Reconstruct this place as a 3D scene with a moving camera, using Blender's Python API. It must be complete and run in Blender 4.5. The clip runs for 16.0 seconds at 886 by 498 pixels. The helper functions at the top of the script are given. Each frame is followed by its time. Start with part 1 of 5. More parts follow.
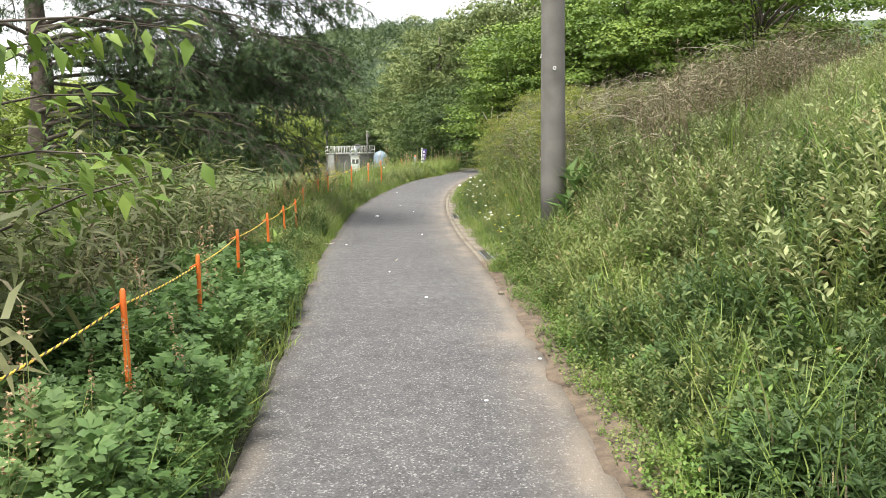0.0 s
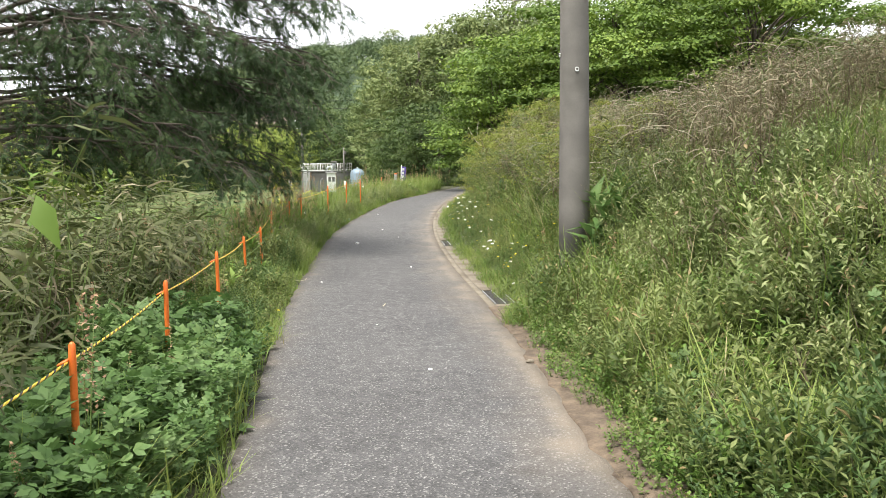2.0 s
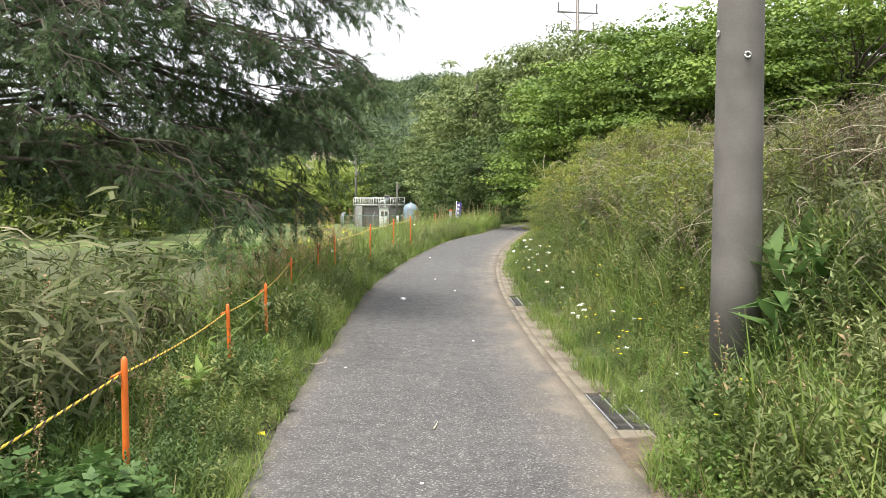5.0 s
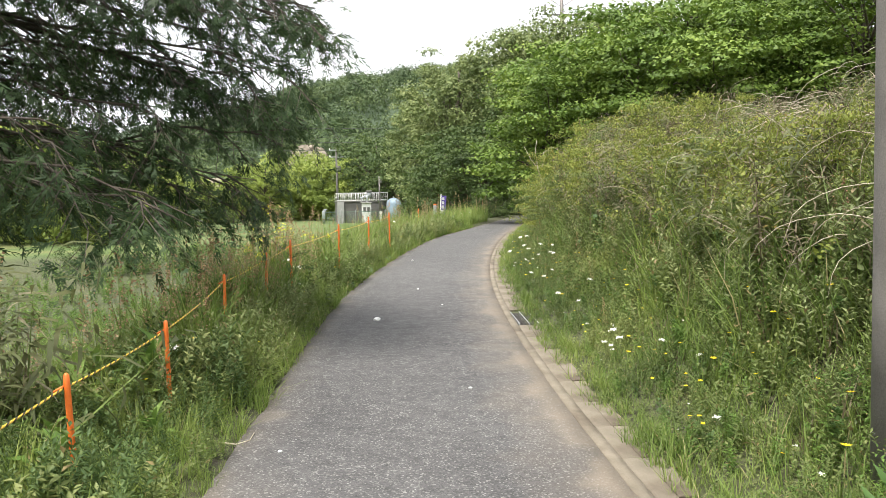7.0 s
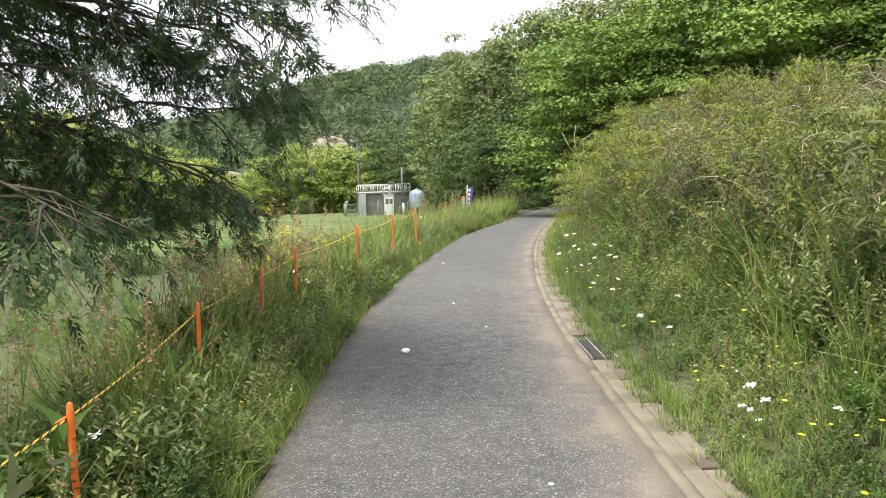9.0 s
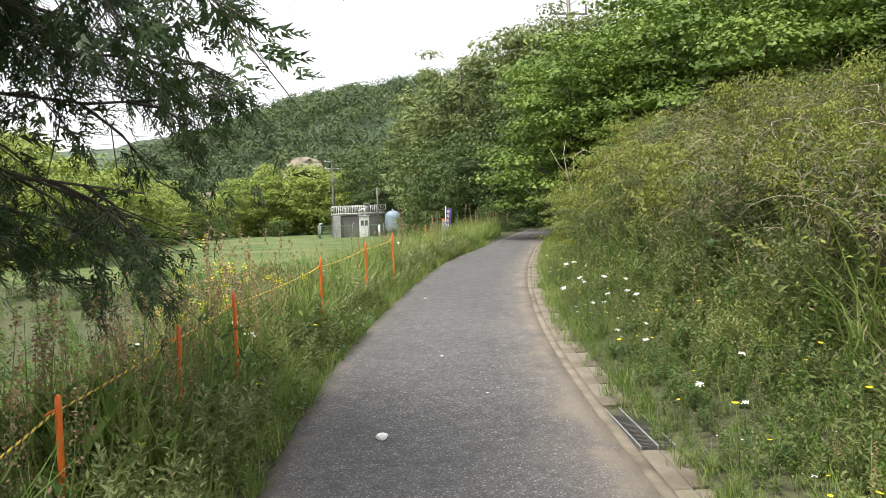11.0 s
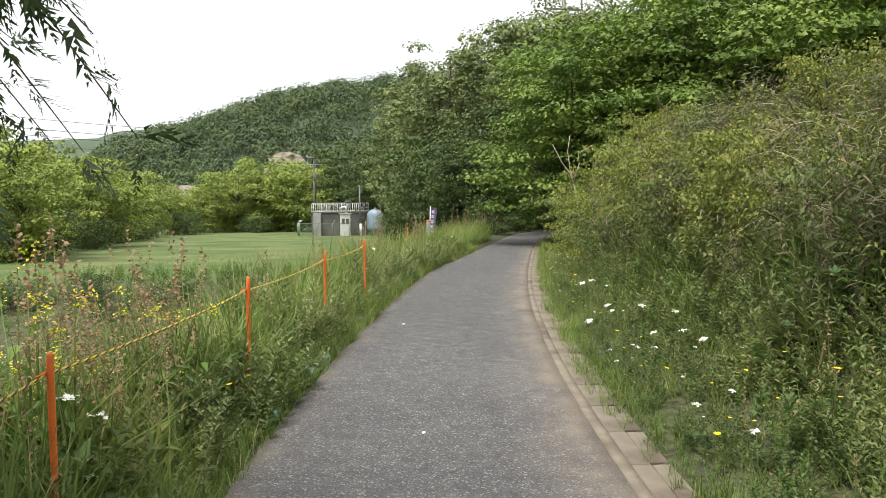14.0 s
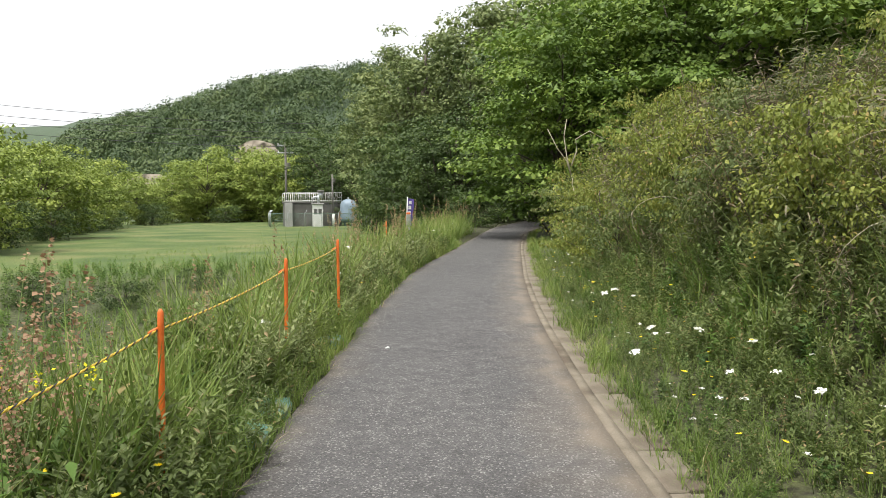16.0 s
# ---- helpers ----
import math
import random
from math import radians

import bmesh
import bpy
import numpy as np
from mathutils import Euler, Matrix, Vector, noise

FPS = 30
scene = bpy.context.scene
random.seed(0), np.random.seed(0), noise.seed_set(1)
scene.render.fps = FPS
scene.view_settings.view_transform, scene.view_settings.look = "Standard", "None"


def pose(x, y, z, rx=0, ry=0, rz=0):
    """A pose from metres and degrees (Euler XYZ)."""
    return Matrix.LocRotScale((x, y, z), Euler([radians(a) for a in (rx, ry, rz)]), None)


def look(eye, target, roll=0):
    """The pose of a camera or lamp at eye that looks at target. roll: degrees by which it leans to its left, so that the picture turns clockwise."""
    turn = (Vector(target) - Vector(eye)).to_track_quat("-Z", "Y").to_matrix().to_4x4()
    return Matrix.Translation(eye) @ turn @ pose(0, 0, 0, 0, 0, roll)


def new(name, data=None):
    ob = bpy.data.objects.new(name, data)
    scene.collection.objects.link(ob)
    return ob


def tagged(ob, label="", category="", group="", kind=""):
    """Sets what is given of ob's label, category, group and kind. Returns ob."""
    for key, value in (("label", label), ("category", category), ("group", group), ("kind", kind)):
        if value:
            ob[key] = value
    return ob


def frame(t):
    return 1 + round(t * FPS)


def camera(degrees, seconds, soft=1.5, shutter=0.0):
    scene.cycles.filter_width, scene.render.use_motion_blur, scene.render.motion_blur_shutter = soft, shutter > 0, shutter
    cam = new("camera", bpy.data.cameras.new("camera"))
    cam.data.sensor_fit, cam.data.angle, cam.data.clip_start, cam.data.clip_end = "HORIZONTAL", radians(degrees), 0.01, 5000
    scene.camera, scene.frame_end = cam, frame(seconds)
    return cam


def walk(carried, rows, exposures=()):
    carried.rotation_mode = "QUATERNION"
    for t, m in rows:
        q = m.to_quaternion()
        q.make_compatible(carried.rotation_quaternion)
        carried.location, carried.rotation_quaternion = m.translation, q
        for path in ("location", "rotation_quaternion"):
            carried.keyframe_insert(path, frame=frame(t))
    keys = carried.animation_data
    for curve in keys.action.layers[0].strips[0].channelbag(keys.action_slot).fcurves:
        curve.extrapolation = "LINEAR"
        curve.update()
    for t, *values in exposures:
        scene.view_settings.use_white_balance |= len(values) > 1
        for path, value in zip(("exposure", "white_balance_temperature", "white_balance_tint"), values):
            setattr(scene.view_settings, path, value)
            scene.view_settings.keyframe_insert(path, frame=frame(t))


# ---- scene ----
cam = camera(59.4, 16.0, soft=0.8)
PATH = [
    (0, (-0.027, 0.109, 1.542), (0.373, 2.056, 1.317), -1.0),
    (0.5, (-0.01, 0.644, 1.554), (0.429, 2.583, 1.342), -0.9),
    (1, (0.059, 1.175, 1.563), (0.461, 3.122, 1.341), -1.2),
    (1.5, (0.118, 1.681, 1.583), (0.55, 3.627, 1.413), -0.2),
    (2, (0.151, 2.166, 1.587), (0.612, 4.104, 1.405), -0.9),
    (2.5, (0.234, 2.677, 1.596), (0.616, 4.628, 1.383), -0.9),
    (3, (0.294, 3.19, 1.615), (0.746, 5.127, 1.403), -0.5),
    (3.5, (0.381, 3.707, 1.629), (0.742, 5.668, 1.473), -0.6),
    (4, (0.442, 4.234, 1.635), (0.866, 6.185, 1.519), -0.1),
    (4.5, (0.551, 4.764, 1.649), (0.954, 6.721, 1.573), -0.0),
    (4.6, (0.562, 4.867, 1.643), (0.944, 6.829, 1.583), 0.0),
    (5, (0.641, 5.314, 1.645), (0.972, 7.284, 1.555), 0.1),
    (5.2, (0.666, 5.521, 1.64), (1.023, 7.487, 1.553), 0.1),
    (7.3, (1.103, 7.995, 1.689), (1.467, 9.958, 1.572), -1.9),
    (7.5, (1.113, 8.182, 1.699), (1.466, 10.144, 1.538), -2.4),
    (8, (1.161, 8.68, 1.723), (1.457, 10.654, 1.586), -1.3),
    (8.5, (1.168, 9.209, 1.742), (1.494, 11.178, 1.608), -1.0),
    (9, (1.237, 9.758, 1.752), (1.547, 11.73, 1.623), -1.8),
    (9.5, (1.28, 10.309, 1.769), (1.608, 12.281, 1.701), -1.7),
    (9.7, (1.286, 10.53, 1.778), (1.657, 12.493, 1.697), -2.4),
    (11.8, (1.634, 12.291, 1.828), (2.01, 14.254, 1.756), -2.0),
    (12, (1.683, 12.49, 1.831), (2.14, 14.437, 1.815), -1.8),
    (12.5, (1.76, 12.892, 1.81), (2.227, 14.835, 1.74), -1.2),
    (13, (1.827, 13.292, 1.827), (2.264, 15.235, 1.639), -0.6),
    (13.5, (1.85, 13.709, 1.851), (2.363, 15.64, 1.747), -0.6),
    (14, (1.907, 14.151, 1.853), (2.323, 16.106, 1.774), -0.6),
    (14.5, (1.947, 14.606, 1.886), (2.382, 16.557, 1.826), -1.1),
    (15, (2.008, 15.048, 1.889), (2.456, 16.994, 1.771), -1.8),
    (15.5, (2.068, 15.504, 1.903), (2.479, 17.459, 1.797), -1.0),
    (16, (2.106, 15.977, 1.913), (2.588, 17.915, 1.807), -0.5),
]
walk(cam, [(t, look(eye, target, roll)) for t, eye, target, roll in PATH], exposures=[(0.0, 1.05), (5.0, 1.0), (9.5, 1.02), (12.0, 0.62), (16.0, 0.56)])

# ---------------------------------------------------------------- light
world = bpy.data.worlds.new("overcast")
scene.world = world
world.use_nodes = True
wn, wl = world.node_tree.nodes, world.node_tree.links
wn.clear()
sky = wn.new("ShaderNodeTexSky")
sky.sky_type, sky.sun_disc = "NISHITA", False
sky.sun_elevation, sky.sun_rotation = radians(68), radians(-127)
sky.air_density, sky.dust_density = 1.0, 4.0
grey = wn.new("ShaderNodeHueSaturation")
grey.inputs["Saturation"].default_value = 0.35
bg1, bg2 = wn.new("ShaderNodeBackground"), wn.new("ShaderNodeBackground")
bg1.inputs[1].default_value = 0.06
bg2.inputs[0].default_value, bg2.inputs[1].default_value = (0.98, 0.985, 1.0, 1), 0.62
wadd, wout = wn.new("ShaderNodeAddShader"), wn.new("ShaderNodeOutputWorld")
wl.new(sky.outputs[0], grey.inputs["Color"])
wl.new(grey.outputs[0], bg1.inputs[0])
wl.new(bg1.outputs[0], wadd.inputs[0])
wl.new(bg2.outputs[0], wadd.inputs[1])
wl.new(wadd.outputs[0], wout.inputs[0])
sun = new("sun", bpy.data.lights.new("sun", "SUN"))
sun.data.energy, sun.data.angle, sun.data.color = 3.0, radians(20), (1.0, 0.95, 0.86)
sun.matrix_world = look((-13, -6, 40), (0, 4, 0))


# ---------------------------------------------------------------- materials
def nodes_of(name):
    m = bpy.data.materials.new(name)
    m.use_nodes = True
    n = m.node_tree.nodes
    n.clear()
    return m, n, m.node_tree.links


def ramp(n, stops):
    r = n.new("ShaderNodeValToRGB")
    e = r.color_ramp.elements
    while len(e) < len(stops):
        e.new(0.5)
    for k, (p, c) in zip(e, stops):
        k.position, k.color = p, (*c, 1)
    return r


def leafy(name, dark, mid, light, odd=None, rough=0.55, through_light=0.32, patch=0.9):
    """Foliage: every leaf its own tint, drifting over the plant in patches, light passing through the blade."""
    m, n, l = nodes_of(name)
    geo, pos = n.new("ShaderNodeNewGeometry"), n.new("ShaderNodeTexCoord")
    noi = n.new("ShaderNodeTexNoise")
    noi.inputs["Scale"].default_value, noi.inputs["Detail"].default_value = patch, 3
    gain = 1.3
    dark, mid, light = [tuple(gain * v for v in c) for c in (dark, mid, light)]
    stops = [(0.0, dark), (0.5, mid), (0.93, light)]
    r = ramp(n, stops)
    mix = n.new("ShaderNodeMath")
    mix.operation = "MULTIPLY_ADD"
    mix.inputs[1].default_value = 0.36
    sub = n.new("ShaderNodeMath")
    sub.operation = "MULTIPLY_ADD"
    sub.inputs[1].default_value, sub.inputs[2].default_value = 1.25, -0.3
    l.new(pos.outputs["Object"], noi.inputs["Vector"])
    l.new(noi.outputs["Fac"], sub.inputs[0])
    l.new(geo.outputs["Random Per Island"], mix.inputs[0])
    l.new(sub.outputs[0], mix.inputs[2])
    l.new(mix.outputs[0], r.inputs[0])
    p, tr, ms, o = n.new("ShaderNodeBsdfPrincipled"), n.new("ShaderNodeBsdfTranslucent"), n.new("ShaderNodeMixShader"), n.new("ShaderNodeOutputMaterial")
    p.inputs["Roughness"].default_value = rough
    p.inputs["Specular IOR Level"].default_value = 0.3
    ms.inputs[0].default_value = through_light
    tint = r.outputs[0]
    if odd:
        # a few leaves have turned
        old, turned = n.new("ShaderNodeMath"), n.new("ShaderNodeMixRGB")
        old.operation, old.inputs[1].default_value = "GREATER_THAN", 0.97
        turned.inputs[2].default_value = (*odd, 1)
        l.new(geo.outputs["Random Per Island"], old.inputs[0])
        l.new(old.outputs[0], turned.inputs[0])
        l.new(tint, turned.inputs[1])
        tint = turned.outputs[0]
    l.new(tint, p.inputs["Base Color"])
    l.new(tint, tr.inputs["Color"])
    l.new(p.outputs[0], ms.inputs[1])
    l.new(tr.outputs[0], ms.inputs[2])
    l.new(ms.outputs[0], o.inputs[0])
    return m


def solid(name, c1, c2, scale=8.0, rough=0.7, metal=0.0, bump=0.2, fine=80.0, stain=None):
    """A surface with drifting colour, fine grain in colour and relief, and optional stains."""
    m, n, l = nodes_of(name)
    pos = n.new("ShaderNodeTexCoord")
    a, b = n.new("ShaderNodeTexNoise"), n.new("ShaderNodeTexNoise")
    a.inputs["Scale"].default_value, a.inputs["Detail"].default_value = scale, 5
    b.inputs["Scale"].default_value, b.inputs["Detail"].default_value = fine, 3
    r = ramp(n, [(0.3, c1), (0.7, c2)])
    mx = n.new("ShaderNodeMixRGB")
    mx.blend_type, mx.inputs[0].default_value = "OVERLAY", 0.35
    p, o, bp = n.new("ShaderNodeBsdfPrincipled"), n.new("ShaderNodeOutputMaterial"), n.new("ShaderNodeBump")
    bp.inputs["Strength"].default_value, bp.inputs["Distance"].default_value = bump, 0.01
    l.new(pos.outputs["Object"], a.inputs["Vector"])
    l.new(pos.outputs["Object"], b.inputs["Vector"])
    l.new(a.outputs["Fac"], r.inputs[0])
    l.new(r.outputs[0], mx.inputs[1])
    l.new(b.outputs["Fac"], mx.inputs[2])
    last = mx.outputs[0]
    if stain:
        st, sr, sm = n.new("ShaderNodeTexNoise"), ramp(n, [(0.52, (0, 0, 0)), (0.66, (1, 1, 1))]), n.new("ShaderNodeMixRGB")
        st.inputs["Scale"].default_value, st.inputs["Detail"].default_value = scale * 0.4, 6
        l.new(pos.outputs["Object"], st.inputs["Vector"])
        l.new(st.outputs["Fac"], sr.inputs[0])
        l.new(sr.outputs[0], sm.inputs[0])
        sm.inputs[2].default_value = (*stain, 1)
        l.new(last, sm.inputs[1])
        last = sm.outputs[0]
    l.new(last, p.inputs["Base Color"])
    l.new(b.outputs["Fac"], bp.inputs["Height"])
    l.new(bp.outputs[0], p.inputs["Normal"])
    p.inputs["Roughness"].default_value, p.inputs["Metallic"].default_value = rough, metal
    l.new(p.outputs[0], o.inputs[0])
    return m


def asphalt_material():
    """Worn asphalt: pale and dark chippings in a grey binder, drifting wear, sandy along the gutter."""
    m, n, l = nodes_of("worn_asphalt")
    pos, uv = n.new("ShaderNodeTexCoord"), n.new("ShaderNodeUVMap")
    big, mid, vor, vor2 = n.new("ShaderNodeTexNoise"), n.new("ShaderNodeTexNoise"), n.new("ShaderNodeTexVoronoi"), n.new("ShaderNodeTexVoronoi")
    big.inputs["Scale"].default_value, big.inputs["Detail"].default_value = 0.7, 6
    mid.inputs["Scale"].default_value, mid.inputs["Detail"].default_value = 9, 5
    vor.inputs["Scale"].default_value, vor2.inputs["Scale"].default_value = 100, 30
    base = ramp(n, [(0.3, (0.054, 0.053, 0.055)), (0.5, (0.076, 0.0745, 0.076)), (0.72, (0.104, 0.101, 0.10))])
    chips = ramp(n, [(0.0, (0.022, 0.022, 0.022)), (0.45, (0.070, 0.068, 0.068)), (0.72, (0.10, 0.098, 0.096)), (0.97, (0.40, 0.39, 0.37))])
    mx1, mx2, mx3 = n.new("ShaderNodeMixRGB"), n.new("ShaderNodeMixRGB"), n.new("ShaderNodeMixRGB")
    mx1.inputs[0].default_value = 0.55
    mx3.blend_type, mx3.inputs[0].default_value = "OVERLAY", 0.5
    l.new(pos.outputs["Object"], big.inputs["Vector"])
    l.new(pos.outputs["Object"], mid.inputs["Vector"])
    l.new(pos.outputs["Object"], vor.inputs["Vector"])
    l.new(pos.outputs["Object"], vor2.inputs["Vector"])
    l.new(big.outputs["Fac"], base.inputs[0])
    l.new(vor.outputs["Color"], chips.inputs[0])
    l.new(base.outputs[0], mx1.inputs[1])
    l.new(chips.outputs[0], mx1.inputs[2])
    l.new(mx1.outputs[0], mx3.inputs[1])
    l.new(mid.outputs["Fac"], mx3.inputs[2])
    # dust washed to the sides: u runs across the road from 0 to 1
    sep, side, nz, add = n.new("ShaderNodeSeparateXYZ"), ramp(n, [(0.0, (0.3, 0.3, 0.3)), (0.05, (0.08, 0.08, 0.08)), (0.16, (0, 0, 0)), (0.72, (0, 0, 0)), (0.90, (0.22, 0.22, 0.22)), (1.0, (0.7, 0.7, 0.7))]), n.new("ShaderNodeTexNoise"), n.new("ShaderNodeMath")
    uv.uv_map = "across"
    nz.inputs["Scale"].default_value, nz.inputs["Detail"].default_value = 2.2, 6
    add.operation = "MULTIPLY_ADD"
    add.inputs[1].default_value, add.inputs[2].default_value = 0.34, -0.17
    add2 = n.new("ShaderNodeMath")
    l.new(uv.outputs[0], sep.inputs[0])
    l.new(pos.outputs["Object"], nz.inputs["Vector"])
    l.new(nz.outputs["Fac"], add.inputs[0])
    l.new(add.outputs[0], add2.inputs[0])
    l.new(sep.outputs["X"], add2.inputs[1])
    l.new(add2.outputs[0], side.inputs[0])
    l.new(side.outputs[0], mx2.inputs[0])
    l.new(mx3.outputs[0], mx2.inputs[1])
    mx2.inputs[2].default_value = (0.25, 0.205, 0.155, 1)
    p, o, bp = n.new("ShaderNodeBsdfPrincipled"), n.new("ShaderNodeOutputMaterial"), n.new("ShaderNodeBump")
    bp.inputs["Strength"].default_value, bp.inputs["Distance"].default_value = 0.6, 0.006
    l.new(vor.outputs["Distance"], bp.inputs["Height"])
    l.new(bp.outputs[0], p.inputs["Normal"])
    l.new(mx2.outputs[0], p.inputs["Base Color"])
    p.inputs["Roughness"].default_value = 0.9
    l.new(p.outputs[0], o.inputs[0])
    return m


def ground_material():
    """Earth and thatch under the plants near by, mown grass on the field, woodland floor far off."""
    m, n, l = nodes_of("earth_and_grass")
    pos, a, b, c = n.new("ShaderNodeTexCoord"), n.new("ShaderNodeTexNoise"), n.new("ShaderNodeTexNoise"), n.new("ShaderNodeTexNoise")
    a.inputs["Scale"].default_value, a.inputs["Detail"].default_value = 0.25, 5
    b.inputs["Scale"].default_value, b.inputs["Detail"].default_value = 14, 5
    c.inputs["Scale"].default_value, c.inputs["Detail"].default_value = 0.07, 3
    near = ramp(n, [(0.3, (0.034, 0.029, 0.018)), (0.5, (0.05, 0.055, 0.022)), (0.7, (0.07, 0.08, 0.03))])
    lawn = ramp(n, [(0.36, (0.05, 0.09, 0.018)), (0.5, (0.085, 0.125, 0.028)), (0.64, (0.135, 0.15, 0.05))])
    mx, ov = n.new("ShaderNodeMixRGB"), n.new("ShaderNodeMixRGB")
    ov.blend_type, ov.inputs[0].default_value = "OVERLAY", 0.7
    att = n.new("ShaderNodeAttribute")
    att.attribute_name = "lawn"
    for t in (a, b, c):
        l.new(pos.outputs["Object"], t.inputs["Vector"])
    l.new(b.outputs["Fac"], near.inputs[0])
    l.new(a.outputs["Fac"], lawn.inputs[0])
    l.new(att.outputs["Fac"], mx.inputs[0])
    l.new(near.outputs[0], mx.inputs[1])
    l.new(lawn.outputs[0], mx.inputs[2])
    woods, mw = n.new("ShaderNodeAttribute"), n.new("ShaderNodeMixRGB")
    woods.attribute_name = "woods"
    mw.inputs[2].default_value = (0.06, 0.09, 0.05, 1)
    l.new(woods.outputs["Fac"], mw.inputs[0])
    l.new(mx.outputs[0], mw.inputs[1])
    l.new(mw.outputs[0], ov.inputs[1])
    l.new(b.outputs["Fac"], ov.inputs[2])
    p, o, bp = n.new("ShaderNodeBsdfPrincipled"), n.new("ShaderNodeOutputMaterial"), n.new("ShaderNodeBump")
    bp.inputs["Strength"].default_value, bp.inputs["Distance"].default_value = 0.8, 0.05
    l.new(b.outputs["Fac"], bp.inputs["Height"])
    l.new(bp.outputs[0], p.inputs["Normal"])
    l.new(ov.outputs[0], p.inputs["Base Color"])
    p.inputs["Roughness"].default_value = 0.95
    l.new(p.outputs[0], o.inputs[0])
    return m


ASPHALT, EARTH = asphalt_material(), ground_material()
SOIL = solid("reddish_soil", (0.06, 0.044, 0.031), (0.16, 0.12, 0.083), 9, 0.95, bump=0.8, fine=60)
SLAB = solid("weathered_gutter_concrete", (0.14, 0.12, 0.088), (0.225, 0.193, 0.148), 5, 0.9, bump=0.5, fine=140, stain=(0.10, 0.078, 0.055))
POLE_CONCRETE = solid("grey_pole_concrete", (0.115, 0.108, 0.098), (0.18, 0.168, 0.152), 2.5, 0.85, bump=0.3, fine=120, stain=(0.085, 0.08, 0.068))
# stained concrete, its greys lowered to carry the shade on the front wall
WALL_CONCRETE = solid("shade_darkened_stained_concrete", (0.10, 0.097, 0.09), (0.165, 0.16, 0.15), 0.8, 0.9, bump=0.2, fine=30, stain=(0.09, 0.085, 0.08))
PALE_CONCRETE = solid("pale_concrete", (0.29, 0.29, 0.28), (0.38, 0.38, 0.365), 1.5, 0.85, bump=0.15, fine=30)
STEEL = solid("galvanised_steel", (0.40, 0.42, 0.43), (0.55, 0.57, 0.58), 6, 0.45, 0.8, 0.08, 60)
DARK_STEEL = solid("rusty_grate_steel", (0.10, 0.10, 0.10), (0.22, 0.20, 0.18), 20, 0.55, 0.6, 0.15, 90)
# near-black colour that stands for the shade inside the drain
DRAIN_SHADE = solid("gutter_shade_tone", (0.02, 0.018, 0.015), (0.04, 0.035, 0.03), 10, 0.95)
ORANGE = solid("orange_plastic", (0.62, 0.12, 0.015), (0.80, 0.19, 0.03), 7, 0.45, bump=0.06)
BLUE_TANK = solid("blue_grey_tank_paint", (0.22, 0.30, 0.38), (0.29, 0.37, 0.45), 1.5, 0.45, bump=0.05)
WHITE = solid("white_paint", (0.68, 0.68, 0.66), (0.80, 0.80, 0.78), 6, 0.6, bump=0.05)
MESH_GREEN = solid("green_fence_wire", (0.10, 0.17, 0.13), (0.16, 0.24, 0.18), 6, 0.5)
BAG = solid("green_sandbag_cloth", (0.055, 0.15, 0.12), (0.12, 0.245, 0.195), 9, 0.8, bump=0.7, fine=150, stain=(0.20, 0.20, 0.13))
YELLOW_ROPE = solid("yellow_rope", (0.52, 0.36, 0.03), (0.66, 0.47, 0.06), 30, 0.6)
BLACK_ROPE = solid("black_rope", (0.02, 0.02, 0.02), (0.05, 0.045, 0.04), 30, 0.6)
BARK = solid("grey_brown_bark", (0.045, 0.035, 0.026), (0.12, 0.10, 0.08), 6, 0.95, bump=0.9, fine=30)
DRY_VINE = solid("bleached_vine", (0.36, 0.31, 0.22), (0.52, 0.47, 0.36), 8, 0.85, bump=0.3)
ROCK = solid("bare_cliff", (0.21, 0.18, 0.14), (0.33, 0.29, 0.23), 0.08, 0.95, bump=0.6, fine=1.5)
BANNER = solid("white_banner_cloth", (0.66, 0.66, 0.70), (0.78, 0.78, 0.80), 4, 0.8)
PURPLE = solid("purple_print", (0.10, 0.07, 0.30), (0.15, 0.10, 0.38), 9, 0.8)
WIRE = solid("black_cable", (0.03, 0.03, 0.03), (0.06, 0.06, 0.06), 9, 0.6)

HERB = leafy("fresh_herb_leaf", (0.035, 0.07, 0.014), (0.09, 0.16, 0.03), (0.19, 0.27, 0.065), (0.30, 0.25, 0.10))
MUGWORT = leafy("mugwort_leaf", (0.026, 0.06, 0.015), (0.072, 0.132, 0.037), (0.145, 0.215, 0.077))
GRASS = leafy("grass_blade", (0.06, 0.105, 0.02), (0.14, 0.20, 0.045), (0.28, 0.32, 0.09), (0.42, 0.36, 0.19))
BANK_LEAF = leafy("bank_weed_leaf", (0.04, 0.062, 0.017), (0.11, 0.145, 0.045), (0.23, 0.25, 0.092), (0.32, 0.25, 0.12))
PALE_HERB = leafy("pale_grey_green_weed_leaf", (0.07, 0.095, 0.036), (0.185, 0.22, 0.09), (0.33, 0.35, 0.165), (0.34, 0.26, 0.14))
DEEP_HERB = leafy("deep_green_weed_leaf", (0.018, 0.04, 0.011), (0.055, 0.095, 0.028), (0.12, 0.165, 0.055))
SHRUB = leafy("yellow_green_shrub_leaf", (0.06, 0.085, 0.016), (0.15, 0.18, 0.033), (0.30, 0.305, 0.07), (0.36, 0.28, 0.09))
DRY = leafy("dry_straw_leaf", (0.05, 0.04, 0.024), (0.13, 0.105, 0.065), (0.26, 0.225, 0.145), through_light=0.2)
SASA = leafy("dull_bamboo_grass_leaf", (0.03, 0.042, 0.014), (0.078, 0.09, 0.034), (0.16, 0.16, 0.075), (0.30, 0.27, 0.17), through_light=0.3)
